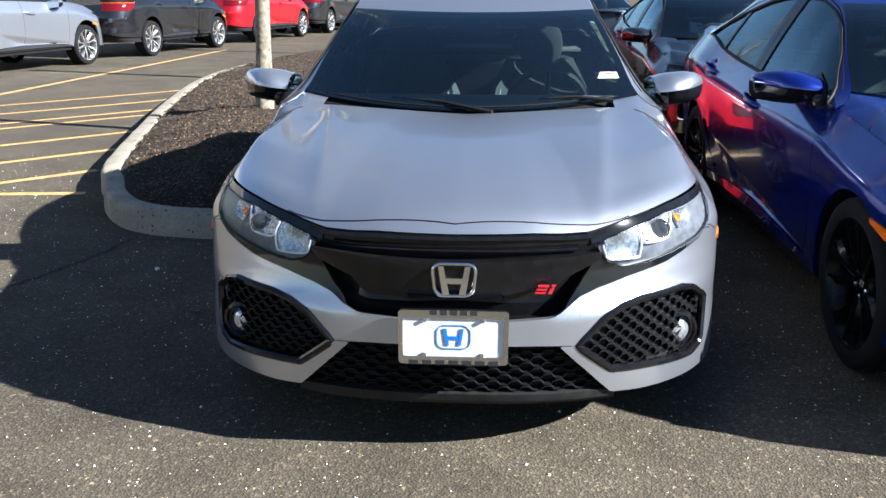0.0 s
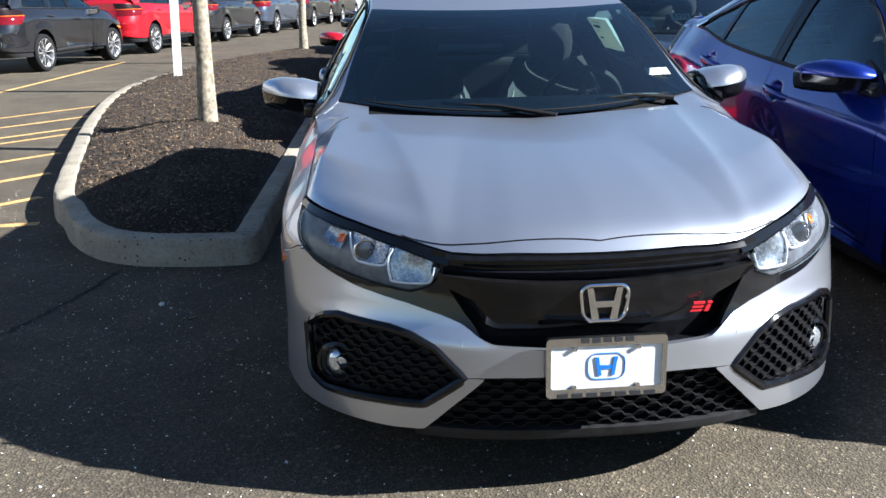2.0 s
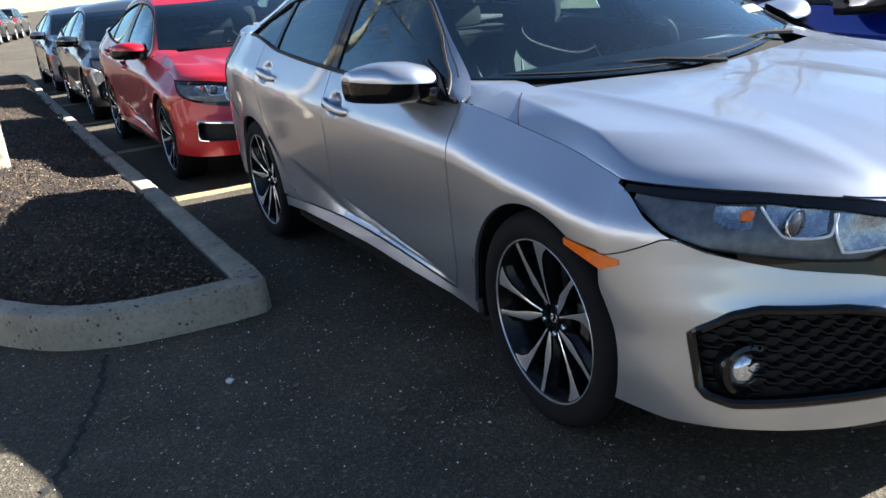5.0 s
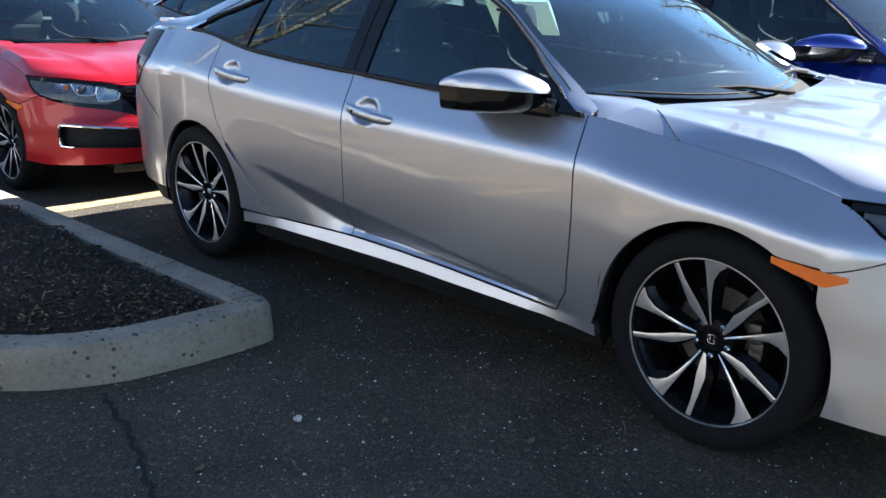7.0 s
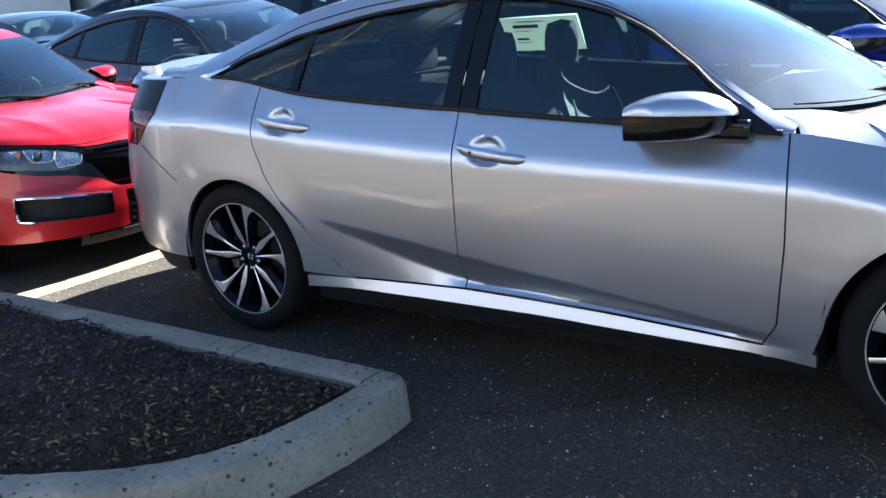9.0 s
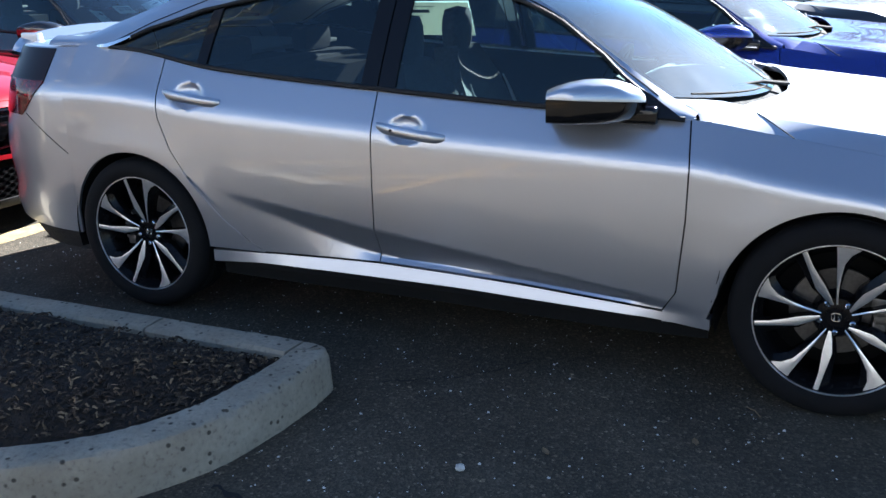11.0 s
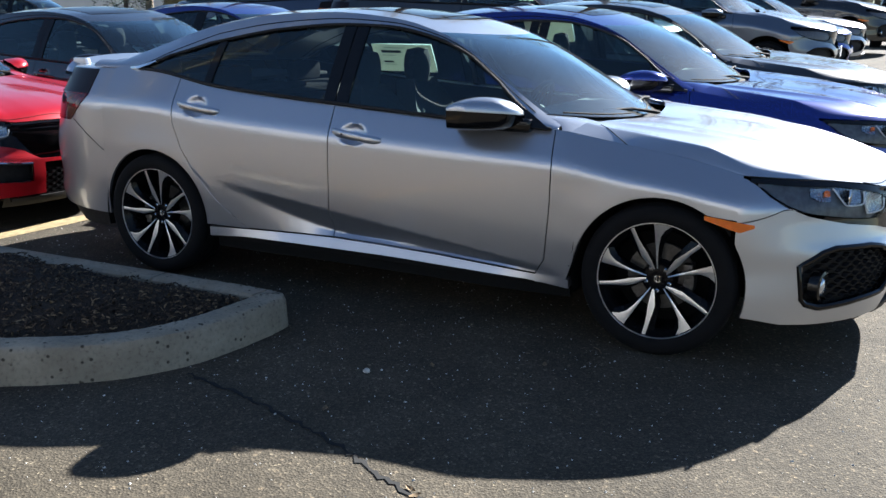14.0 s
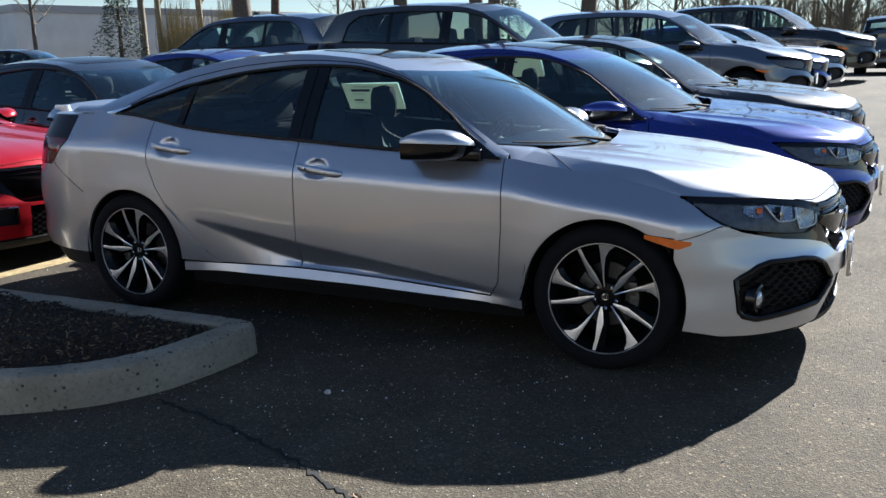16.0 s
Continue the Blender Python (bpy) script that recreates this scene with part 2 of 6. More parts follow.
def knots(pairs):
    """A smooth curve through (t, value) knots; value may be a tuple."""
    ts = np.array([p[0] for p in pairs], float)
    vs = np.array([np.atleast_1d(p[1]) for p in pairs], float)
    d = np.zeros_like(vs)
    h = np.diff(ts)[:, None]
    s = np.diff(vs, axis=0) / h
    d[0], d[-1] = s[0], s[-1]
    for i in range(1, len(ts) - 1):
        a, b = s[i - 1], s[i]
        same = a * b > 0
        d[i] = np.where(same, 2 * a * b / np.where(same, a + b, 1), 0)

    def at(t):
        t = np.clip(np.asarray(t, float), ts[0], ts[-1])
        i = np.clip(np.searchsorted(ts, t, side="right") - 1, 0, len(ts) - 2)
        hh = ts[i + 1] - ts[i]
        u = ((t - ts[i]) / hh)[..., None]
        hh = hh[..., None]
        r = (1 + 2 * u) * (1 - u) ** 2 * vs[i] + u * (1 - u) ** 2 * hh * d[i] + u * u * (3 - 2 * u) * vs[i + 1] + u * u * (u - 1) * hh * d[i + 1]
        return r[..., 0] if r.shape[-1] == 1 else r
    return at


def lin(pairs):
    xs, ys = [p[0] for p in pairs], [p[1] for p in pairs]
    return lambda t: np.interp(t, xs, ys)


def coons(c0, c1, d0, d1):
    """A patch between four edges: c0, c1 run along u (at v=0, 1), d0, d1 along v (at u=0, 1)."""
    c0, c1, d0, d1 = (np.asarray(c, float) for c in (c0, c1, d0, d1))
    n, m = len(c0), len(d0)
    u, v = np.linspace(0, 1, n)[:, None, None], np.linspace(0, 1, m)[None, :, None]
    ruled = (1 - v) * c0[:, None] + v * c1[:, None] + (1 - u) * d0[None] + u * d1[None]
    corner = (1 - u) * (1 - v) * c0[0] + u * (1 - v) * c0[-1] + (1 - u) * v * c1[0] + u * v * c1[-1]
    return ruled - corner


def catmull(pts, per, closed=True):
    P = [np.array(p, float) for p in pts]
    n, out = len(P), []
    for i in range(n if closed else n - 1):
        a, b, c, d = P[(i - 1) % n] if closed or i else P[0], P[i], P[(i + 1) % n], P[(i + 2) % n] if closed or i + 2 < n else P[-1]
        for k in range(per):
            t = k / per
            out.append(0.5 * (2 * b + (c - a) * t + (2 * a - 5 * b + 4 * c - d) * t * t + (3 * b - a - 3 * c + d) * t ** 3))
    return np.array(out)


# ---- cars: the front axle stands at y = 0, the nose points to -y ----
class Shape:
    """Outline curves of a sedan; the boxy kind is taller with a steep tail."""

    def __init__(self, boxy=False):
        self.boxy = boxy
        self.W = knots([(-0.37, 0.874), (-0.1, 0.892), (0.47, 0.892), (1.58, 0.892), (2.3, 0.888), (2.7, 0.892), (3.05, 0.868)])
        self.X5 = knots([(-0.30, 0.800), (0, 0.792), (0.25, 0.79), (0.5, 0.81), (1.0, 0.825), (1.61, 0.825), (2.3, 0.81), (2.79, 0.77), (3.05, 0.735)])
        self.Z5 = knots([(-0.30, 0.778), (-0.085, 0.826), (0.1, 0.853), (0.25, 0.875), (0.47, 0.908), (0.99, 0.928), (1.61, 0.961), (2.3, 1.011), (2.79, 1.08), (3.05, 1.085)])
        if boxy:
            self.Z5 = knots([(-0.30, 0.805), (0, 0.90), (0.25, 0.955), (0.47, 0.975), (0.99, 1.0), (1.61, 1.02), (2.3, 1.04), (2.79, 1.06), (3.05, 1.065)])
            self.U = knots([(0.47, (0.775, 0.985)), (0.56, (0.735, 1.02)), (0.80, (0.69, 1.17)), (1.0, (0.655, 1.30)), (1.2, (0.635, 1.40)), (1.5, (0.625, 1.46)),
                            (2.2, (0.62, 1.49)), (2.8, (0.625, 1.47)), (3.15, (0.645, 1.42)), (3.4, (0.69, 1.14))])
            self.ZC = knots([(1.04, 1.42), (1.4, 1.50), (2.2, 1.53), (2.9, 1.51), (3.3, 1.46)])
            self.win = lin([(0.5, 0), (0.56, 0.0), (0.62, 0.55), (0.8, 0.84), (0.95, 0.88), (1.5, 0.86), (2.5, 0.84), (2.85, 0.8), (3.0, 0.55), (3.08, 0.0)])
            self.wend, self.tail, self.glass_base = 3.08, 3.2, 3.42
        else:
            self.U = knots([(0.47, (0.775, 0.925)), (0.56, (0.72, 0.965)), (0.80, (0.66, 1.11)), (1.0, (0.605, 1.235)), (1.15, (0.575, 1.30)), (1.4, (0.565, 1.362)),
                            (1.75, (0.56, 1.388)), (2.1, (0.56, 1.372)), (2.5, (0.57, 1.308)), (2.8, (0.605, 1.215)), (3.05, (0.68, 1.12))])
            self.ZC = knots([(0.98, 1.280), (1.15, 1.336), (1.35, 1.385), (1.75, 1.418), (2.2, 1.403), (2.62, 1.345)])
            self.win = lin([(0.5, 0), (0.56, 0.0), (0.61, 0.60), (0.8, 0.90), (0.95, 0.94), (1.42, 0.90), (1.7, 0.86), (2.05, 0.80), (2.45, 0.68), (2.7, 0.45), (2.88, 0.0)])
            self.wend, self.tail, self.glass_base = 2.88, 2.60, 3.22
        self.R, self.zw = 0.358, 0.318
        self.yc = knots([(0.15, -0.868), (0.22, -0.900), (0.30, -0.91), (0.38, -0.92), (0.47, -0.92), (0.53, -0.897), (0.60, -0.887), (0.68, -0.875), (0.73, -0.86), (0.80, -0.81)])
        self.p = knots([(0.15, 2.7), (0.485, 2.6), (0.56, 2.48), (0.62, 2.42), (0.70, 2.42), (0.8, 2.42)])
        self.q = knots([(0.15, 0.62), (0.485, 0.65), (0.56, 0.67), (0.62, 0.69), (0.70, 0.695), (0.8, 0.695)])
        self.D = knots([(0.20, 0.52), (0.28, 0.60), (0.38, 0.638), (0.47, 0.618), (0.62, 0.64), (0.72, 0.622), (0.80, 0.59), (0.95, 0.55), (1.1, 0.54)])

    def side_x(self, y, z, dimple=True):
        y, z = np.broadcast_arrays(np.asarray(y, float), np.asarray(z, float))
        w, z5 = self.W(y), self.Z5(y)
        t = (z - 0.25) / (z5 - 0.25)
        door = np.clip((y - 0.35) / 0.3, 0, 1) * np.clip((2.55 - y) / 0.35, 0, 1)
        crease = 0.305 + (y - 0.5) * 0.128
        foot = np.interp(y, [0.4, 0.53, 1.02, 1.58, 2.07, 2.4], [0.282, 0.286, 0.311, 0.322, 0.312, 0.30])
        ledge = foot + np.interp(y, [0.5, 0.95, 1.40, 1.58, 1.68, 1.82, 2.03, 2.2, 2.3], [0.008, 0.013, 0.016, 0.026, 0.047, 0.084, 0.150, 0.205, 0.23])
        deep = -np.clip(0.54 * (crease + 0.012 - ledge), 0, 0.048) * np.interp(y, [1.6, 2.0, 2.25], [1.0, 0.7, 0.0])
        up = np.where(crease > ledge + 0.004, np.clip((crease + 0.012 - z) / np.maximum(crease - ledge + 0.004, 0.01), 0, 1) ** 0.85, 0)
        down = np.clip((ledge - z) / np.maximum(ledge - foot, 0.004), 0, 1.3)
        scallop = deep * np.where(z > ledge, up, 1 - 0.40 * np.minimum(down, 1)) + np.where(z < foot, 0.024 * np.interp(y, [0.4, 0.6, 1.9, 2.3], [0.5, 1, 1, 0.2]) * np.clip((foot - z) / 0.06, 0, 1.2) - 0.004, 0)
        bow = -0.010 * ((t - 0.55) / 0.5) ** 2
        scallop = scallop + bow
        fend = np.interp(t, [-0.1, 0.0, 0.3, 0.55, 0.72], [-0.03, -0.02, -0.006, 0.0, 0.0]) * np.clip((y + 0.30) / 0.10, 0, 1) + 0.008 * np.clip((-0.2 - y) / 0.1, 0, 1) * np.clip((0.30 - t) / 0.2, 0, 1)
        x = w + scallop * door + fend * (1 - door)
        for yc in (0.0, 2.7):
            d = np.hypot(y - yc, z - self.zw) - self.R
            x = x + 0.006 * np.exp(-(d / 0.09) ** 2)
        if dimple and not self.boxy:
            for y0, zc in ((1.452, 0.832), (2.402, 0.912)):
                r2 = ((y - y0) / 0.066) ** 2 + ((z - zc) / 0.047) ** 2
                x = x - 0.024 * np.clip(1 - r2, 0, 1) ** 0.6
        # a firm shoulder: upright below, leaning in by a steady slope above
        k = np.clip((t - 0.745) / 0.255, 0, 1)
        return x - (w - self.X5(y)) * np.where(k < 0.42, k * k / 0.84, k - 0.21) / 0.79

    def ny(self, x, z):
        xx = np.clip(np.abs(x) / self.side_x(-0.30, z), 0, 1)
        return -0.30 - (-0.30 - self.yc(z)) * (1 - xx ** self.p(z)) ** self.q(z)

    def nose(self, x, z, push=0.0):
        """A point of the front at nominal half-width x (0 to 0.885)."""
        s = np.clip(np.asarray(x, float) / 0.885, 0, 1)
        xr = self.side_x(-0.30, z) * s
        return np.stack(np.broadcast_arrays(xr * (1 + 0.4 * push * s), self.ny(xr, z) - push, z), -1)

    def rear(self, x, z, push=0.0):
        s = np.clip(np.asarray(x, float) / 0.885, 0, 1)
        X = self.side_x(3.05, np.minimum(z, 1.08))
        y = 3.05 + self.D(z) * (1 - s ** 6) ** 0.5
        return np.stack(np.broadcast_arrays(X * s * (1 + push * s), y + push, z), -1)

    def skin(self, y, z):
        """Half-width at y for the flank and the bumper's corner."""
        dy = np.clip((-0.30 - y) / (-0.30 - self.yc(z)), 0, 1)
        nose_x = self.side_x(-0.30, z) * (1 - dy ** (1 / self.q(z))) ** (1 / self.p(z))
        return np.where(y < -0.30, nose_x, self.side_x(np.maximum(y, -0.30), z))

    def arch(self, y, base):
        z = np.full_like(y, 0.0) + base
        for yc in (0.0, 2.7):
            r2 = self.R ** 2 - (y - yc) ** 2
            z = np.where(r2 > 0, self.zw + np.sqrt(np.maximum(r2, 0)), z)
        return z

    def side_panel(self, yl, yr, zlo, zhi, cols, nb, off=0.0):
        a, b = np.meshgrid(cols, np.linspace(0, 1, nb), indexing="ij")
        z = np.full_like(a, 0.6)
        y = yl(z) + (yr(z) - yl(z)) * a
        for _ in range(8):
            z = zlo(y) + (zhi(y) - zlo(y)) * b
            y = yl(z) + (yr(z) - yl(z)) * a
        return np.stack([self.side_x(y, z) + off, y, z], -1)

    def nose_panel(self, x0, x1, zlo, zhi, na, nb, push=0.0, right=None):
        f0, f1 = math.asin(x0 / 0.885), math.asin(min(1, x1 / 0.885))
        a, b = np.meshgrid(np.linspace(0, 1, na), np.linspace(0, 1, nb), indexing="ij")
        end = f1
        x = 0.885 * np.sin(f0 + (f1 - f0) * a)
        for _ in range(6 if right else 1):
            z = zlo(x) + (zhi(x) - zlo(x)) * b
            if right:
                end = np.arcsin(np.clip(right(z) / 0.885, 0, 1))
                x = 0.885 * np.sin(f0 + (end - f0) * a)
        return self.nose(x, z, push)

    def cabin(self, y, f, off=0.0):
        """The cabin's side: f = 0 at the belt, 1 at the roof rail."""
        y = np.asarray(y, float)
        u = self.U(y)
        yb = np.minimum(y, 3.05)
        x = self.X5(yb) * (1 - f) + u[..., 0] * f + 0.05 * f * (1 - f) + off
        return np.stack([x, y, self.Z5(yb) * (1 - f) + u[..., 1] * f], -1)

    def roof(self, x, y):
        u = self.U(y)
        return u[..., 1] + (self.ZC(y) - u[..., 1]) * (1 - np.clip(np.abs(x) / u[..., 0], 0, 1) ** 2.2)


const = lambda c: (lambda t: np.full_like(np.asarray(t, float), c))
SILVER_LINE = [(0, 0.470), (0.15, 0.470), (0.29, 0.479), (0.325, 0.50), (0.365, 0.531), (0.42, 0.552), (0.51, 0.574), (0.64, 0.594), (0.70, 0.610), (0.766, 0.632), (0.80, 0.655)]
BUMP_TOP = lin(SILVER_LINE + [(0.819, 0.660), (0.885, 0.600)])
SILVER_TOP = lin(SILVER_LINE + [(0.82, 0.668), (0.852, 0.706), (0.885, 0.768)])
BAND_LOW = lin([(0, 0.396), (0.25, 0.394), (0.37, 0.389)])
VENT_TOP = lin([(0.365, 0.388), (0.44, 0.466), (0.50, 0.492), (0.56, 0.503), (0.70, 0.505), (0.745, 0.490), (0.80, 0.440)])
VENT_LOW = lin([(0.365, 0.384), (0.47, 0.296), (0.60, 0.286), (0.745, 0.268), (0.78, 0.285), (0.80, 0.325)])
BUMPER_LOW = lin([(0.315, 0.384), (0.472, 0.220), (0.56, 0.211), (0.66, 0.206), (0.76, 0.202), (0.83, 0.203), (0.885, 0.225)])
# the plainer bumper: a slot with a chrome bracket on each side
SLOT_TOP = lin([(0.34, 0.450), (0.44, 0.457), (0.70, 0.486), (0.755, 0.484)])
SLOT_LOW = lin([(0.34, 0.330), (0.70, 0.348), (0.755, 0.358)])
PLAIN_LOW = lin([(0.20, 0.245), (0.60, 0.236), (0.80, 0.236), (0.885, 0.25)])
HOOD_Z = lin([(0, 0.718), (0.24, 0.720), (0.32, 0.716), (0.41, 0.716), (0.55, 0.741), (0.70, 0.760), (0.80, 0.768), (0.885, 0.774)])
LAMP_LOW = lin([(0.426, 0.662), (0.445, 0.626), (0.50, 0.605), (0.59, 0.612), (0.66, 0.622), (0.72, 0.634), (0.766, 0.644), (0.80, 0.664), (0.82, 0.677), (0.852, 0.714), (0.865, 0.738)])
LAMP_TOP = lin([(0.426, 0.680), (0.45, 0.692), (0.55, 0.715), (0.68, 0.737), (0.75, 0.739), (0.83, 0.746), (0.865, 0.752)])


SPOKE = {-1: ((0.046, -12, -2), (0.075, -21, -6), (0.115, -24, -9.5), (0.150, -21, -12.5), (0.190, -18.8, -14), (0.246, -17.2, -13.6)),
         1: ((0.046, 6, 12), (0.090, 6.5, 11), (0.140, 7, 12), (0.185, 7, 14), (0.215, 7, 18), (0.246, 6.5, 25))}


def wheel_parts(car, sx, y, rim_mat, face_mat, fine):
    ph = 78 if y < 1 else 90
    R, rim = 0.324, 0.248
    o = Geo()
    o.revolve_x([(0.70, rim - 0.03), (0.70, rim), (0.72, rim + 0.012), (0.80, rim - 0.035), (0.84, rim - 0.03), (0.868, rim - 0.006), (0.876, rim), (0.872, rim - 0.008), (0.80, rim - 0.045), (0.70, rim - 0.035)], 56 if fine else 28)
    m = Matrix.Translation((0, y, 0.322)) @ Matrix.Diagonal((sx, 1, 1, 1))
    w = part("wheel", o, rim_mat, car, m=m)
    t = Geo()
    prof = [(0.66, rim), (0.648, rim + 0.03), (0.648, 0.30), (0.658, 0.315), (0.68, R)]
    for i in range(4):
        x = 0.70 + 0.045 * i
        prof += [(x - 0.004, R), (x, R - 0.008), (x + 0.006, R - 0.008), (x + 0.010, R)]
    prof += [(0.862, R - 0.004), (0.876, 0.312), (0.885, 0.296), (0.887, 0.275), (0.884, rim + 0.012), (0.876, rim - 0.001)]
    part("tyre", t.revolve_x(prof, 64 if fine else 32), RUBBER, w, "black rubber tyre")
    faces, bodies = Geo(), Geo()
    dish = lambda r: 0.830 + 0.040 * min(1.0, r / 0.245) ** 0.8
    for k in range(5):
        for s in (-1, 1):
            def row(r, d, lift):
                a = math.radians(72 * k + ph + d)
                return (dish(r) + lift, r * math.cos(a), r * math.sin(a))
            P = np.array([[row(r, a, 0.0), row(r, (a + b) / 2, 0.002), row(r, b, 0.0)] for r, a, b in SPOKE[s]])
            g, b = Geo().grid(P, flip=True), Geo()
            under = P - np.array([0.042, 0, 0])
            for e in (0, 2):
                b.grid(np.stack([P[:, e], under[:, e]]))
            # the dark flank of the spoke steps down beside the bright face
            ww = 7.0
            side = np.array([[row(r, (c if s > 0 else a) + (0.5 if s < 0 else -0.5), -0.007), row(r, (c + ww * r / 0.246) if s > 0 else (a - ww), -0.024)] for r, a, c in SPOKE[s]])
            b.grid(side)
            b.grid(np.stack([side[:, 1], side[:, 1] - np.array([0.03, 0, 0])]))
            for gg, dst in ((g, faces), (b, bodies)):
                dst.add(gg.v, gg.f)
            if fine:
                part("spoke", g, face_mat, w, "machined bright alloy spoke face")
    if not fine:
        part("spokes", faces, face_mat, w, smooth=20)
    part("spoke_back", bodies, rim_mat, w, smooth=25)
    lipr = Geo()
    lipr.revolve_x([(0.872, rim - 0.006), (0.8775, rim - 0.0045), (0.8775, rim - 0.002), (0.875, rim)], 64 if fine else 32)
    part("rim_lip", lipr, face_mat, w)
    h = Geo()
    h.revolve_x([(0.76, 0.0), (0.76, 0.075), (0.815, 0.072), (0.831, 0.062), (0.834, 0.034), (0.829, 0.033), (0.829, 0.0)], 40)
    part("hub", h, rim_mat, w)
    if fine:
        c = Geo()
        ring = [(0.8315, 0.014 * math.copysign(abs(math.cos(a)) ** 0.6, math.cos(a)), 0.013 * math.copysign(abs(math.sin(a)) ** 0.6, math.sin(a))) for a in np.arange(20) * math.pi / 10]
        c.tube(ring, 0.0018, 6, closed=True)
        for s in (-1, 1):
            c.tube([(0.8315, s * 0.008, -0.011), (0.8315, s * 0.005, 0), (0.8315, s * 0.009, 0.011)], 0.002, 6)
        part("hub_badge", c, CHROME, w)
        for k in range(5):
            a = math.radians(72 * k + 54)
            yy, zz = 0.051 * math.cos(a), 0.051 * math.sin(a)
            n = Geo().revolve_x([(0.818, 0.011), (0.836, 0.010), (0.840, 0.006), (0.840, 0.0)], 8, yy, zz)
            part("lug_nut", n, CHROME, w)
    b = Geo()
    b.revolve_x([(0.77, 0.07), (0.772, 0.142), (0.758, 0.142), (0.756, 0.07)], 48)
    part("brake_disc", b, DISC, w, "grey steel brake disc")
    cal = Geo()
    for a in range(-24, 25, 12):
        t = math.radians((0 if y > 1 else 180) + a)
        cal.box(0.74, 0.815, 0.125 * math.cos(t) - 0.02, 0.125 * math.cos(t) + 0.02, 0.125 * math.sin(t) - 0.02, 0.125 * math.sin(t) + 0.02, 0.006)
    part("caliper", cal, DISC, w, "cast grey brake caliper")
    bk = Geo()
    bk.revolve_x([(0.70, 0.0), (0.70, rim - 0.03)], 32)
    part("rim_back", bk, INNER, w)
    return w


def rounded(w, h, r, n=6):
    """A rounded rectangle's outline, centred."""
    out = []
    for cx, cy, a0 in ((w / 2 - r, h / 2 - r, 0), (-w / 2 + r, h / 2 - r, 90), (-w / 2 + r, -h / 2 + r, 180), (w / 2 - r, -h / 2 + r, 270)):
        for k in range(n + 1):
            a = math.radians(a0 + 90 * k / n)
            out.append((cx + r * math.cos(a), cy + r * math.sin(a)))
    return out


def seat_parts(car, cx, y, fine):
    """A bucket seat with a tall backrest and its headrest."""
    s = Geo()
    p = []
    for v, (yy, zz, w, th) in enumerate(((0.0, 0.40, 0.25, 0.05), (0.1, 0.43, 0.26, 0.06), (0.45, 0.40, 0.25, 0.06), (0.55, 0.40, 0.23, 0.04))):
        p.append([(cx + w * u, y + yy, zz + 0.045 * abs(u) ** 3) for u in np.linspace(-1, 1, 9)])
    s.shell(np.array(p), 0.14, out=(0, 0, 1))
    part("seat", s, CLOTH, car)
    b = Geo()
    p = []
    for t, w in ((0, 0.24), (0.2, 0.265), (0.5, 0.27), (0.75, 0.24), (0.92, 0.17), (1.0, 0.13)):
        p.append([(cx + w * u, y + 0.50 + 0.24 * t - 0.06 * abs(u) ** 3 * (1 - 0.5 * t), 0.42 + 0.60 * t) for u in np.linspace(-1, 1, 11)])
    b.shell(np.array(p), 0.11, out=(0, -1, 0))
    part("backrest", b, CLOTH, car)
    if fine:
        for sg in (-1, 1):
            g = Geo()
            g.tube([(cx + sg * (w - 0.012), y + 0.50 + 0.24 * t - 0.065, 0.42 + 0.60 * t) for t, w in ((0.02, 0.24), (0.2, 0.262), (0.45, 0.262), (0.62, 0.248), (0.74, 0.228))], [0.006, 0.010, 0.010, 0.008, 0.004], 8)
            part("bolster", g, CLOTHPALE, car, "pale grey side bolster")
    h = Geo()
    p = []
    for a in np.linspace(-math.pi / 2, math.pi / 2, 7):
        p.append([(cx + 0.122 * math.cos(a) ** 0.33 * math.copysign(abs(math.cos(t)) ** 0.7, math.cos(t)), y + 0.765 + 0.05 * math.cos(a) ** 0.33 * math.copysign(abs(math.sin(t)) ** 0.7, math.sin(t)), 1.095 + 0.105 * math.sin(a)) for t in np.linspace(0, 2 * math.pi, 17)])
    h.grid(np.array(p))
    part("headrest", h, CLOTH, car)


